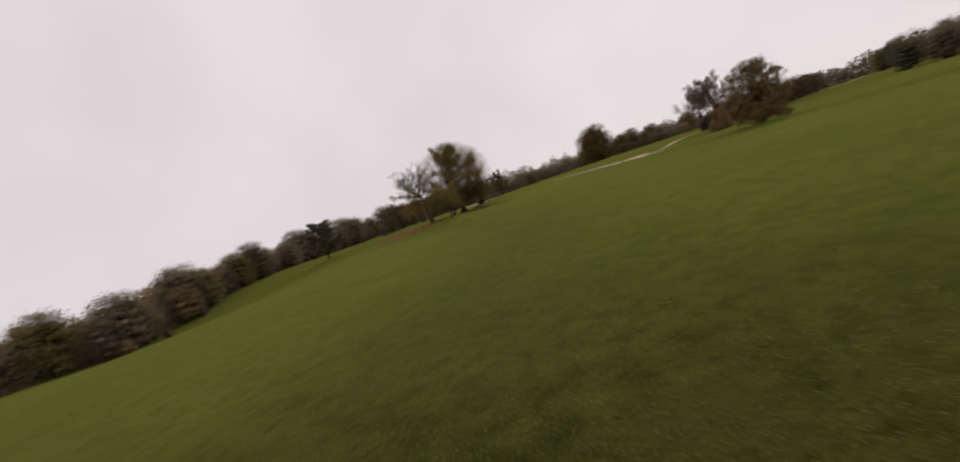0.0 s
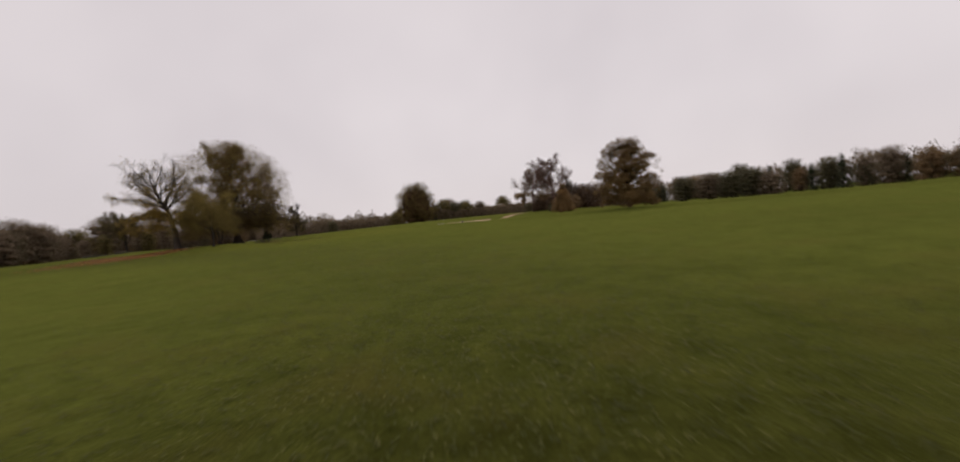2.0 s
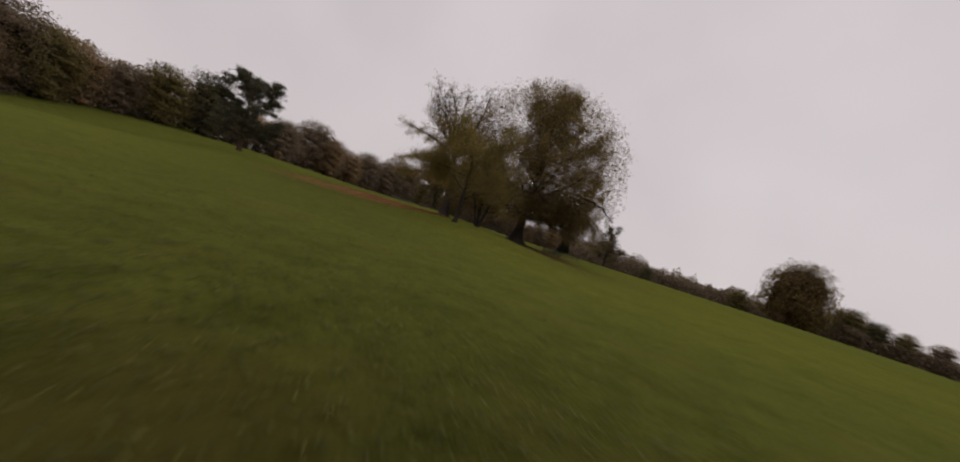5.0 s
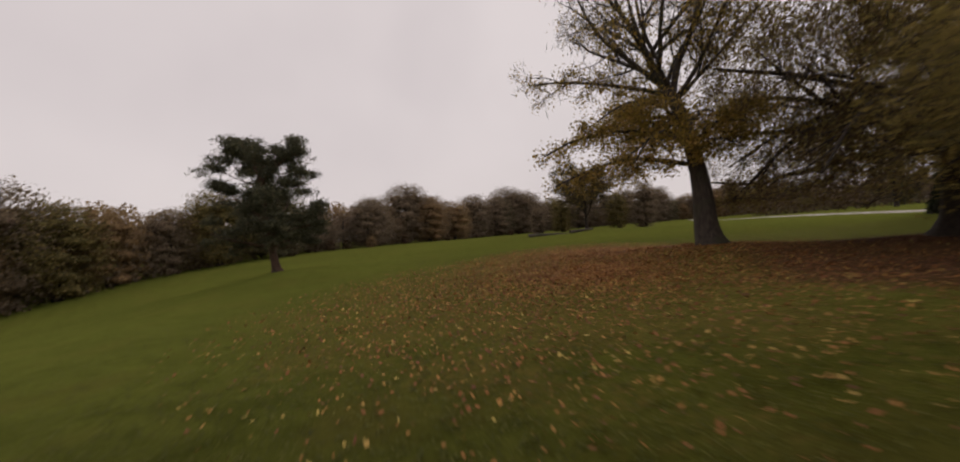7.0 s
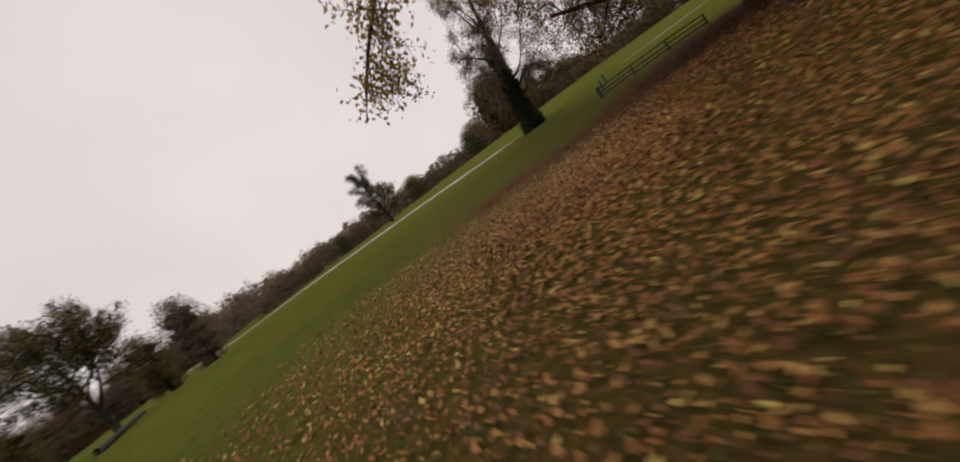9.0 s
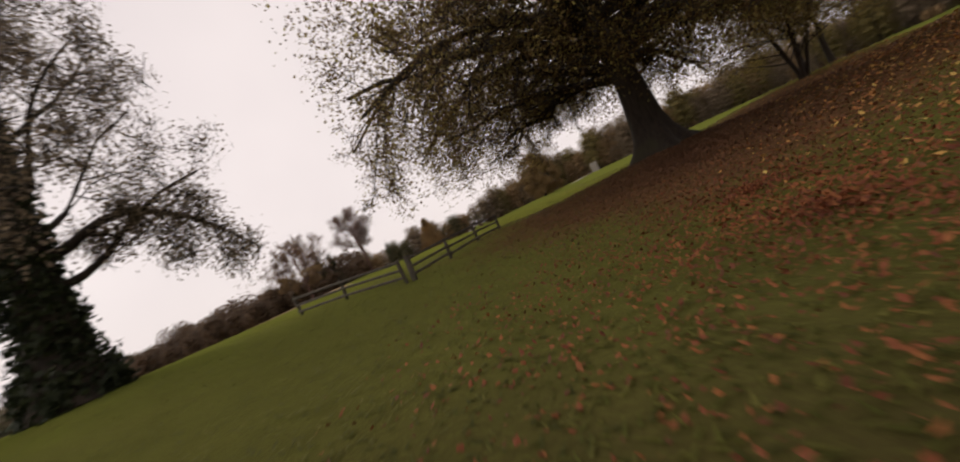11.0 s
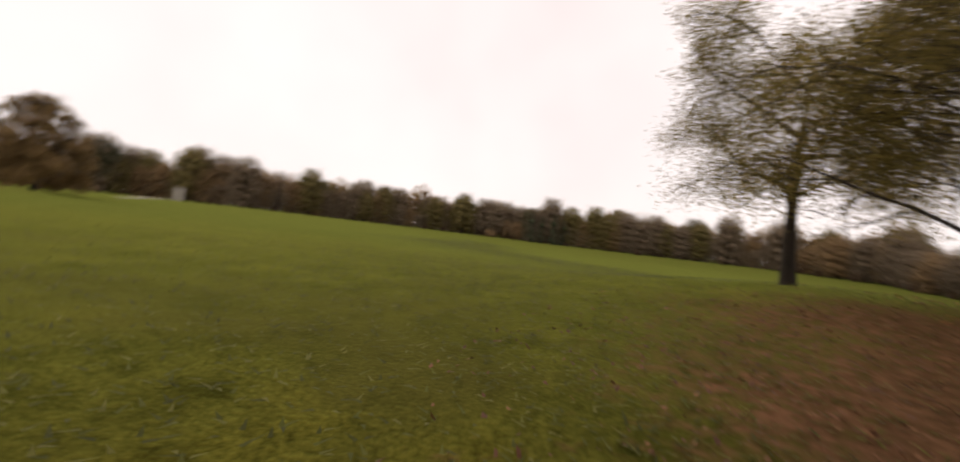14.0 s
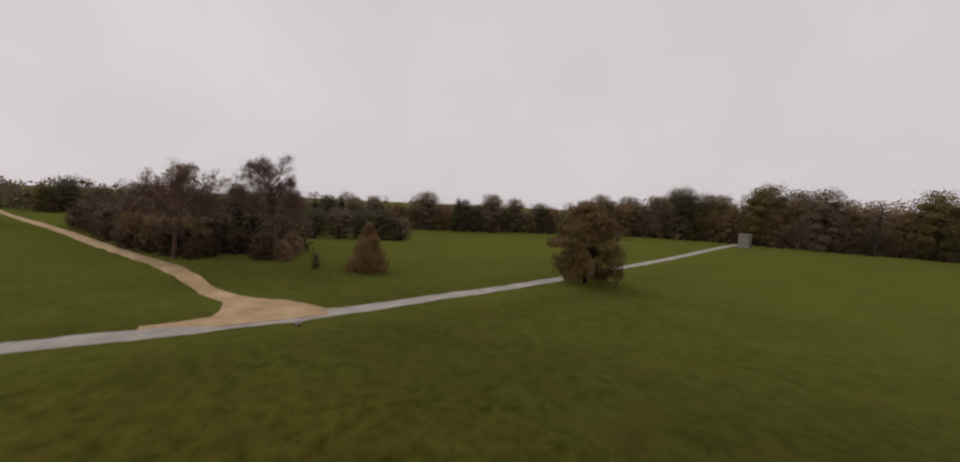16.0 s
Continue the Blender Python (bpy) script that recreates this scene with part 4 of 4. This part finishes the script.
def stand(x, y, turn=0.0, size=1.0, sink=0.08, tall=1.0):
    return Matrix.Translation((x, y, lie(x, y) - sink)) @ Matrix.Rotation(turn, 4, "Z") @ Matrix.Diagonal((size, size, size * tall, 1))


beech()
lime()
stems(-0.96, 87.45, 1, 71, "small single-stemmed tree with thin olive-yellow leaves")
stems(-0.22, 91.9, 5, 83, "bushy many-stemmed small tree with olive-yellow leaves")
ivy_tree()
pine()

# ---- single trees on the meadow ----
oak = clump_tree("oak_tree", 8.3, 8.0, 91, LEAF_OAK, BARK_DARK, "round-crowned oak with tiers of rusty brown leaves beside the drive", OAKEN, 0.05, 56, 84000, 0.10, flat=0.55, even=3, lobe=(0.08, 0.15), loose=0.55, limbs=12, solid=False)
oak.matrix_basis = stand(41.1, 58.0)
cone = clump_tree("hornbeam", 4.9, 4.6, 92, LEAF_ORANGE, BARK, "low cone-shaped tree with orange-brown leaves to the ground", CONE, 0.02, 70, 24000, 0.10)
cone.matrix_basis = stand(49.5, 77.85)
dome = clump_tree("dome_tree", 12.4, 14.0, 93, LEAF_BEECH, BARK_DARK, "broad dark dome-shaped tree far across the meadow", DOME, 0.05, 80, 34000, 0.24, even=15, loose=0.6)
dome.matrix_basis = stand(53.4, 149.2)
spray_tree("bare_ash", 55.2, 86.25, 9.3, 7.6, 94, LEAF_BROWN, BARK_TWIG, "nearly bare tree with a pale trunk rising from brown bushes", 0.5, 1300, 0.14, low=0.38)
spray_tree("bare_oak", 57.2, 95.2, 7.4, 8.6, 95, LEAF_RUST, BARK_TWIG, "broad bare-headed tree in the thicket by the track", 0.42, 9000, 0.15, low=0.3)
spray_tree("young_thorn", 17.6, 150.0, 8.0, 4.8, 96, LEAF_OLIVE, BARK_DARK, "thin half-bare thorn tree beside the drive", 0.3, 2600, 0.22)
spray_tree("field_oak", -16.3, 133.3, 6.6, 7.4, 97, LEAF_OLIVE, BARK_DARK, "spreading uneven oak in front of the woodland edge", 0.0, 12000, 0.15, low=0.22)

# ---- woodland round the meadow ----
def woodland(height, width, seed, material, bark, label, **more):
    return clump_tree("woodland_tree", height, width, seed, material, bark, label, **dict(dict(leafy=11000, size=0.19, blobs=48, lobe=(0.06, 0.11), even=20, faced=False, group="woodland trees", fine=1, limbs=6, twigs=420), **more))


def bush(height, width, seed, material, label):
    return clump_tree("thicket_bush", height, width, seed, material, BARK_DARK, label, low=0.02, blobs=24, leafy=2600, size=0.19, group="thicket bushes", category="bush", fine=1, limbs=4)


KINDS = [
    woodland(13.0, 7.2, 101, LEAF_BROWN, BARK_DARK, "leafy brown woodland tree at the meadow's edge"),
    woodland(14.0, 7.8, 102, LEAF_RUST, BARK_DARK, "rust-brown woodland tree at the meadow's edge"),
    woodland(12.5, 6.8, 103, LEAF_OLIVE, BARK_DARK, "olive and yellow woodland tree at the meadow's edge"),
    woodland(13.5, 7.2, 104, LEAF_GREEN, BARK_DARK, "dark green woodland tree at the meadow's edge"),
    woodland(15.0, 6.6, 105, LEAF_BROWN, BARK, "thin-crowned half-bare woodland tree", low=0.25, blobs=26, leafy=2600, size=0.18, fine=2, limbs=12, solid=False, twigs=900),
]
CONIFER = clump_tree("conifer", 13.0, 5.5, 106, LEAF_PINE, BARK_DARK, "dark pointed conifer among the woodland trees", SPIRE, 0.03, 26, 2200, 0.27, group="conifers", fine=1)
BUSH = [
    bush(6.0, 5.5, 107, LEAF_THICKET, "dense dark brown bush of the thicket"),
    bush(5.2, 5.0, 108, LEAF_RUST, "dense rust-brown bush of the thicket"),
    bush(5.5, 5.5, 109, LEAF_THICKET, "dense nearly black-brown bush of the thicket"),
]
placed = set()


def put(kind, x, y, rng, size, tall=1.0):
    """The first of a kind goes to its place, further ones are copies."""
    m = stand(x, y, rng.uniform(0, 6.28), size, 0.15, tall)
    if kind.name in placed:
        return copy_thing(kind, m)
    placed.add(kind.name)
    kind.matrix_basis = m
    return kind


def wood_edge(line, step, rows, seed, weights, size=(0.8, 1.15), depth=7.0, conifers=0.0, grow=0.0, squat=1.0):
    """Rows of trees behind a line that bounds the meadow; the wood lies to the line's right."""
    rng = random.Random(seed)
    pts = spline(line, step)
    for r in range(rows):
        for i in range(len(pts) - 1):
            d = pts[i + 1] - pts[i]
            d = d / np.linalg.norm(d)
            q = pts[i] + np.array([d[1], -d[0]]) * (r * depth + rng.uniform(-1.5, 2.5)) + d * rng.uniform(-0.4, 0.4) * step
            if rng.random() < conifers:
                put(CONIFER, q[0], q[1], rng, rng.uniform(*size) * 0.95)
            else:
                put(rng.choices(KINDS, weights)[0], q[0], q[1], rng, squat * rng.uniform(*size) * (1 + grow * min(1, max(0, (q[1] - 140) / 60))), 1 / squat)
            if r == 0 and rng.random() < 0.4:
                put(rng.choices(BUSH, (3, 1, 2))[0], q[0] - d[1] * 2.5 + rng.uniform(-2, 2), q[1] + d[0] * 2.5 + rng.uniform(-2, 2), rng, rng.uniform(0.45, 0.8))


# south and south-west, west, north-west, then the far north and east
SOUTH = [(112, -8), (96, -20), (82, -25), (68, -26), (52, -36), (28, -48), (-6, -56), (-36, -50), (-66, -38), (-92, -18), (-98, 12)][::-1]
WEST = [(-98, 12), (-80, 44), (-64, 72), (-60, 98), (-57, 122), (-53, 146), (-52, 172), (-46, 200), (-32, 222), (-10, 240), (14, 262)][::-1]
NORTH = [(14, 262), (60, 330), (130, 360), (200, 330)][::-1]
EAST = [(160, 150), (156, 100), (148, 62), (140, 35), (128, 12), (112, -8)][::-1]
wood_edge(SOUTH, 3.8, 2, 201, (5, 5, 2.2, 1.2, 1.6), (0.66, 1.22), 5.0, squat=1.12)
wood_edge(WEST, 3.9, 1, 202, (5, 4, 2.2, 1, 0.8), (0.48, 0.86), grow=0.2, squat=1.45)
wood_edge(EAST, 4.2, 1, 205, (3, 3, 2, 4, 0.5), (0.6, 0.95), conifers=0.3, squat=1.2)


def undergrowth(name, line, seed, per_metre, tall, material, label, deep=6.0, near=-1.0, low=0.0, size=1.0, step=0, lump=(0.09, 0.15)):
    """The tangled lower storey that closes a wood's edge."""
    rng = np.random.RandomState(seed)
    pts = np.array(spline(line, 2.0))
    d = np.gradient(pts, axis=0)
    d /= np.linalg.norm(d, axis=1)[:, None]
    count = int(len(pts) * 2.0 * per_metre)
    i = rng.randint(0, len(pts), count)
    side = np.stack([d[i, 1], -d[i, 0]], 1)
    xy = pts[i] + d[i] * rng.uniform(-1.2, 1.2, (count, 1)) + side * rng.uniform(near, deep, (count, 1))
    top = np.array([tall * (0.8 + 0.55 * noise.noise((a * 0.11, b * 0.11, seed)) + 0.2 * noise.noise((a * 0.4, b * 0.4, seed))) for a, b in xy.tolist()])
    z = np.array([lie(a, b) for a, b in xy.tolist()]) + top * rng.uniform(low, 1, count) ** 0.8
    c = np.concatenate([xy, z[:, None]], 1)
    toward = rng.normal(0, 0.5, (count, 3)) + np.array([0, 0, 0.6])
    toward[:, :2] -= side * 0.8
    a = np.cross(toward, rng.normal(0, 1, (count, 3)))
    a /= np.linalg.norm(a, axis=1)[:, None]
    b = np.cross(a, toward)
    b /= np.linalg.norm(b, axis=1)[:, None]
    s = size * rng.uniform(0.11, 0.26, (count, 1))
    v = np.stack([c - a * s, c + b * s * 0.7, c + a * s, c - b * s * 0.7], 1).reshape(-1, 3)
    me = from_arrays(name, v.tolist(), np.arange(4 * count).reshape(count, 4).tolist(), material)
    ob = new(name, me)
    if step:
        # closed clumps behind the loose leaves
        gen, inner = random.Random(seed), []
        for k in range(int(len(pts) * 2.0 / step)):
            j = gen.randrange(len(pts))
            n = np.array([d[j, 1], -d[j, 0]])
            q = pts[j] + d[j] * gen.uniform(-1, 1) + n * gen.uniform(near + 1.0, deep)
            h = tall * (0.8 + 0.55 * noise.noise((q[0] * 0.11, q[1] * 0.11, seed)) + 0.2 * noise.noise((q[0] * 0.4, q[1] * 0.4, seed)))
            r = gen.uniform(*lump) * tall
            inner.append((Vector((q[0], q[1], lie(*q) + max(0.3 * r, (0.92 * h - 0.7 * r) * gen.uniform(low, 1) ** 0.8))), r, 0.8))
        filling = clumps(name + "_clumps", inner, MASS[material])
        ob2 = new(name + "_clumps", filling)
        tagged(ob2, label + ", its closed leafy clumps", "undergrowth", kind="stuff")
    return tagged(ob, label, "undergrowth", kind="stuff")


undergrowth("undergrowth_south", SOUTH, 31, 420, 6.0, LEAF_BROWN, "brown tangled undergrowth under the southern woodland edge")
undergrowth("undergrowth_west", WEST, 32, 340, 5.4, LEAF_BROWN, "dark brown undergrowth under the western woodland edge")
undergrowth("far_wood_north", NORTH, 33, 170, 14.5, LEAF_BROWN, "dark brown far northern wood", 9.0, size=2.4, step=0.8, lump=(0.05, 0.09))
undergrowth("far_wood_north_east", [(200, 330), (170, 250), (150, 190), (180, 150)][::-1], 36, 150, 8.5, LEAF_BROWN, "dark brown far north-eastern wood", 8.0, size=2.0, step=0.6, lump=(0.05, 0.09))
undergrowth("undergrowth_east", EAST, 34, 150, 6.4, LEAF_GREEN, "dark undergrowth of the eastern wood", size=1.2, step=0.4, lump=(0.06, 0.10))
undergrowth("thicket_undergrowth", [(59.5, 86.5), (63, 92.5), (66, 98.5), (74, 104), (85, 110), (100, 118)], 35, 520, 6.0, LEAF_THICKET, "dense dark brown undergrowth of the thicket by the track", 7.0, 0.0)
undergrowth("far_hedge", [(12, 206), (30, 222), (48, 222), (66, 206), (84, 192), (104, 184), (126, 172)], 37, 150, 6.3, LEAF_BROWN, "low brown hedge far across the meadow", 5.0, size=1.5, step=0.5, lump=(0.05, 0.09))
undergrowth("far_track_hedge", [(84, 131), (100, 138), (116, 146), (134, 152)], 38, 160, 2.8, LEAF_GREEN, "dark hedge along the far end of the track", 5.0, size=1.0, step=0.4, lump=(0.07, 0.12))
undergrowth("far_meadow_hedge", [(61, 147), (73, 141), (86, 136), (98, 132)], 39, 240, 3.4, LEAF_BROWN, "low brown hedge beyond the dome-shaped tree", 4.0, size=1.0, step=0.5, lump=(0.05, 0.09))
# the canopy of the wood behind its first trees
undergrowth("wood_canopy_south", SOUTH, 41, 520, 13.0, LEAF_RUST, "brown canopy of the southern wood behind its edge", 12.0, 2.5, 0.25, step=0.25, lump=(0.05, 0.085))
undergrowth("wood_canopy_west", WEST, 42, 480, 8.0, LEAF_RUST, "brown canopy of the western wood behind its edge", 12.0, 2.5, 0.25, step=0.25, lump=(0.06, 0.10))
undergrowth("wood_canopy_east", EAST, 44, 150, 9.6, LEAF_BROWN, "brown canopy of the eastern wood behind its edge", 12.0, 4.0, 0.4, 1.2, 0.4, (0.05, 0.09))

# trees along the far track and the drive
rng = random.Random(77)
for x, y, s, k in [(96, 131, 0.34, 3), (108, 139, 0.4, 0), (120, 146, 0.42, 3), (88, 150, 0.55, 2), (74, 178, 0.6, 3), (82, 182, 0.7, 0), (95, 190, 0.75, 3), (66, 200, 0.6, 2),
                   (30, 235, 0.5, 2), (44, 240, 0.55, 3), (58, 228, 0.5, 0), (140, 154, 0.5, 3), (40, 208, 0.45, 3), (62.0, 146.5, 0.52, 2), (65.0, 144.5, 0.44, 3), (68, 142.5, 0.40, 2), (72, 140.5, 0.36, 0)]:
    put(KINDS[k], x, y, rng, s * 1.45, 0.7)

# the thicket by the track
for x, y, s, k in [(58.2, 87.4, 1.05, 0), (59.2, 84.8, 0.8, 1), (60.6, 90.0, 1.1, 0), (62.5, 92.5, 1.25, 2), (63.2, 95.3, 1.35, 0), (64.5, 97.8, 1.4, 2), (67.2, 100.0, 1.4, 0), (70.5, 102.6, 1.35, 0), (74.5, 105.0, 1.3, 2),
                   (79.0, 107.8, 1.25, 0), (84.0, 110.5, 1.2, 0), (90.0, 113.5, 1.2, 2), (97.0, 117.0, 1.2, 0), (66.5, 93.5, 1.35, 0), (69.5, 97.0, 1.4, 2), (74.0, 100.5, 1.35, 0), (64.5, 88.5, 1.2, 0), (80.0, 104.0, 1.3, 0), (62.5, 86.0, 1.0, 2),
                   (54.6, 85.4, 0.62, 1), (56.6, 85.9, 0.78, 0), (55.6, 87.4, 0.85, 2), (57.8, 92.4, 0.9, 0), (59.6, 96.0, 0.95, 2), (56.6, 93.6, 0.62, 2), (62.6, 98.6, 1.05, 0), (66.0, 101.0, 1.0, 2)]:
    put(BUSH[k], x, y, rng, s)
put(CONIFER, 62.8, 90.4, rng, 0.62)
put(CONIFER, 62.0, 88.6, rng, 0.54)

# low growth round the field oak
for x, y, s, k in [(-20.0, 136.0, 0.34, 2), (-22.8, 135.2, 0.27, 0), (-13.2, 137.0, 0.36, 2), (-10.0, 139.0, 0.42, 0)]:
    put(KINDS[k], x, y, rng, s)

# dark conifers standing together in the southern wood
for x, y, s in [(-25, -46, 0.95), (-29, -47, 0.85), (-33, -46, 0.95), (-37, -47, 0.8)]:
    put(CONIFER, x, y, rng, s)
# the dense tree that closes the thicket beyond the track
put(clump_tree("thicket_tree", 10.0, 10.5, 131, LEAF_BROWN, BARK_DARK, "dense round dark brown tree beyond the sandy track", low=0.04, blobs=50, leafy=14000, size=0.24), 86.0, 126.0, rng, 0.62)
# a flat-headed cedar before the southern wood
put(clump_tree("cedar", 12.6, 9.5, 133, LEAF_PINE, BARK_DARK, "tall dark flat-headed cedar before the woodland edge", FLAT_HEAD, 0.3, 30, 9000, 0.24, flat=0.3, even=4), 93.5, -18.5, rng, 1.12)
# a clump further off
for x, y, s, k in [(90, 81, 0.46, 3), (91.5, 76.5, 0.44, 0), (92, 72, 0.48, 3), (92.5, 68, 0.5, 3), (92, 64.5, 0.36, 0)]:
    put(KINDS[k], x, y, rng, s * 1.6, 0.62)

# ---- fence beside the beech ----


def box(sx, sy, sz, bev=0.012):
    bm = bmesh.new()
    bmesh.ops.create_cube(bm, size=1)
    bmesh.ops.scale(bm, vec=(sx, sy, sz), verts=bm.verts)
    bmesh.ops.bevel(bm, geom=bm.edges[:], offset=bev, segments=1, affect="EDGES")
    return bm


def bm_mesh(name, bm, material):
    me = bpy.data.meshes.new(name)
    bm.to_mesh(me)
    bm.free()
    me.materials.append(material)
    return me


def fence(a, b, count, label, stout=()):
    """Posts with three rails between them; each post stands on the ground."""
    t = tagged(new("post_and_rail_fence"), label, "fence", "fence runs")
    t.location = (*a, lie(*a))
    rng = random.Random(9 + count)
    feet = []
    for k in range(count):
        x, y = a[0] + (b[0] - a[0]) * k / (count - 1), a[1] + (b[1] - a[1]) * k / (count - 1)
        feet.append(Vector((x, y, lie(x, y))) - t.location)
    yaw = math.atan2(b[1] - a[1], b[0] - a[0])
    for k, p in enumerate(feet):
        thick = 0.11 if k in stout else 0.075
        ob = part("post", bm_mesh("post", box(thick, thick, 0.74 if k in stout else 0.68), TIMBER), t)
        ob.matrix_basis = Matrix.Translation(p + Vector((0, 0, 0.22))) @ Euler((rng.uniform(-0.07, 0.07), rng.uniform(-0.07, 0.07), yaw)).to_matrix().to_4x4()
    side = Vector((-math.sin(yaw), math.cos(yaw), 0)) * 0.055
    for k in range(count - 1):
        way = feet[k + 1] - feet[k]
        rise = -math.asin(way.z / way.length)
        for z in (0.50, 0.31, 0.13):
            ob = part("rail", bm_mesh("rail", box(way.length + 0.06, 0.03, 0.062), TIMBER), t)
            mid = (feet[k] + feet[k + 1]) / 2 + side + Vector((0, 0, z + rng.uniform(-0.015, 0.015)))
            ob.matrix_basis = Matrix.Translation(mid) @ Euler((0, rise + rng.uniform(-0.015, 0.015), yaw)).to_matrix().to_4x4()
    return t


fence((6.92, 105.95), (5.1, 110.9), 4, "weathered grey timber post and rail fence beside the beech", (3,))
fence((5.25, 111.05), (9.4, 112.1), 3, "weathered timber fence run meeting the other at a corner post", ())

# ---- small things ----


def lodge():
    t = tagged(new("white_lodge"), "small pale limewashed lodge at the end of the drive", "building")
    t.matrix_basis = stand(71.2, -12.6, radians(20), 1.22, 0.05)
    w = part("wall", bm_mesh("wall", box(1.7, 2.2, 2.4, 0.03), RENDER_WHITE), t)
    w.location = (0, 0, 1.2)
    w = part("parapet", bm_mesh("parapet", box(1.9, 2.4, 0.22, 0.04), RENDER_WHITE), t)
    w.location = (0, 0, 2.5)
    q = part("door", bm_mesh("door", box(0.9, 0.07, 1.95, 0.01), DARK), t, "dark closed door")
    q.location = (0.3, -1.11, 1.0)
    return t


lodge()


def fallen_log(x, y, length, radius, turn, seed):
    w = Wood(seed)
    spec = dict(levels=1, count=[3], start=[0.3], angle=[(40, 70)], ratio=[0.22], lift=[0.0, 0.0], wob=[0.06, 0.2], shape=lambda f: 1.0, flare=0.3, thin=0.4, per=1, trunk_tip=0.55)
    w.limb(Vector((0, 0, radius * 0.8)), Vector((math.cos(turn), math.sin(turn), 0.02)), length, radius, 0, spec, 10)
    ob = new("fallen_log", w.mesh("fallen_log", TIMBER))
    ob.location = (x, y, lie(x, y))
    return tagged(ob, "long weathered fallen log with broken branch stubs on grass", "log", "fallen logs")


fallen_log(-21.6, 127.2, 4.6, 0.20, radians(15), 141)
fallen_log(-17.2, 128.4, 2.8, 0.16, radians(40), 142)


def marker_stone(x, y):
    bm = bmesh.new()
    bmesh.ops.create_icosphere(bm, subdivisions=2, radius=0.2)
    for v in bm.verts:
        v.co.z = v.co.z * 0.8 + 0.1
        v.co *= 1 + 0.18 * noise.noise(v.co * 6)
    ob = new("marker_stone", bm_mesh("marker_stone", bm, RENDER_WHITE))
    ob.location = (x, y, lie(x, y) + 0.02)
    return tagged(ob, "white painted marker stone at the edge of the drive", "stone")


marker_stone(33.2, 84.3)
sapling = clump_tree("clipped_yew", 1.5, 0.65, 120, LEAF_GREEN, BARK_DARK, "small upright dark green shrub by the thicket", low=0.03, blobs=16, leafy=700, size=0.12, category="shrub")
sapling.matrix_basis = stand(50.6, 82.6)

# ---- loose leaves and grass ----


def scatter(name, places, count, size, seed, material, label, flat=0.35):
    """Fallen leaves on the turf, thicker towards the middle of each place."""
    rng = np.random.RandomState(seed)
    pick = rng.randint(0, len(places), count)
    px, py, pr = np.array(places).T
    a, r = rng.uniform(0, 2 * math.pi, count), np.minimum(np.abs(rng.normal(0, 0.55, count)), rng.uniform(0.8, 1.15, count))
    x, y = px[pick] + np.cos(a) * r * pr[pick], py[pick] + np.sin(a) * r * pr[pick]
    z = np.array([lie(float(i), float(j)) for i, j in zip(x, y)]) + rng.uniform(0.03, 0.09, count)
    c = np.stack([x, y, z], 1)
    t = rng.uniform(0, 2 * math.pi, count)
    u = np.stack([np.cos(t), np.sin(t), rng.normal(0, flat, count)], 1)
    v = np.stack([-np.sin(t), np.cos(t), rng.normal(0, flat, count)], 1)
    s = (size * rng.uniform(0.6, 1.4, count))[:, None]
    q = np.stack([c - u * s * 0.5, c + v * s * 0.36, c + u * s * 0.5 + [0, 0, 0.012], c - v * s * 0.36], 1).reshape(-1, 3)
    ob = new(name, from_arrays(name, q.tolist(), np.arange(4 * count).reshape(count, 4).tolist(), material))
    return tagged(ob, label, "leaves", kind="stuff")


scatter("fallen_leaves", LITTER_LIME, 84000, 0.064, 1, LEAF_FALLEN, "orange and yellow fallen leaves lying on the grass")
scatter("fallen_beech_leaves", LITTER_BEECH, 80000, 0.036, 2, LEAF_RED, "red-brown fallen beech leaves covering the ground")
scatter("drifted_leaves", [(-2.4, 112.0, 3.2), (-1.6, 110.6, 4.0), (-4.0, 113.0, 4.5)], 12000, 0.04, 3, LEAF_DRIFT, "scattered red-orange leaves on the grass")


def turf(line, reach, count, seed):
    rng = np.random.RandomState(seed)
    pts = np.array(spline(line, 1.0))
    i = rng.randint(0, len(pts), count)
    x, y = pts[i, 0] + rng.normal(0, reach, count), pts[i, 1] + rng.normal(0, reach, count)
    z = np.array([lie(float(a), float(b)) for a, b in zip(x, y)]) + 0.03
    h, t = rng.uniform(0.008, 0.022, count), rng.uniform(0, 2 * math.pi, count)
    dx, dy = np.cos(t) * 0.012, np.sin(t) * 0.012
    out = rng.uniform(0.05, 0.11, count)
    lean = np.stack([-np.sin(t) * out, np.cos(t) * out], 1)
    q = np.stack([np.stack([x - dx, y - dy, z], 1), np.stack([x + dx, y + dy, z], 1), np.stack([x + lean[:, 0], y + lean[:, 1], z + h], 1)], 1).reshape(-1, 3)
    ob = new("grass", from_arrays("grass", q.tolist(), np.arange(3 * count).reshape(count, 3).tolist(), GRASS_BLADE))
    return tagged(ob, "short rough green turf", "grass", kind="stuff")


turf([(0, 2), (-2, 20), (6, 44), (-1, 74), (-12, 90), (-16, 101), (-11, 111), (-3, 115), (3, 108), (6, 97), (5, 90), (9, 84)], 4.0, 200000, 8)

# ---- from the plan to metres ----
for ob in list(scene.objects):
    if ob.parent is None and ob.type in ("MESH", "EMPTY"):
        ob.matrix_basis = Matrix.Scale(UNIT, 4) @ ob.matrix_basis
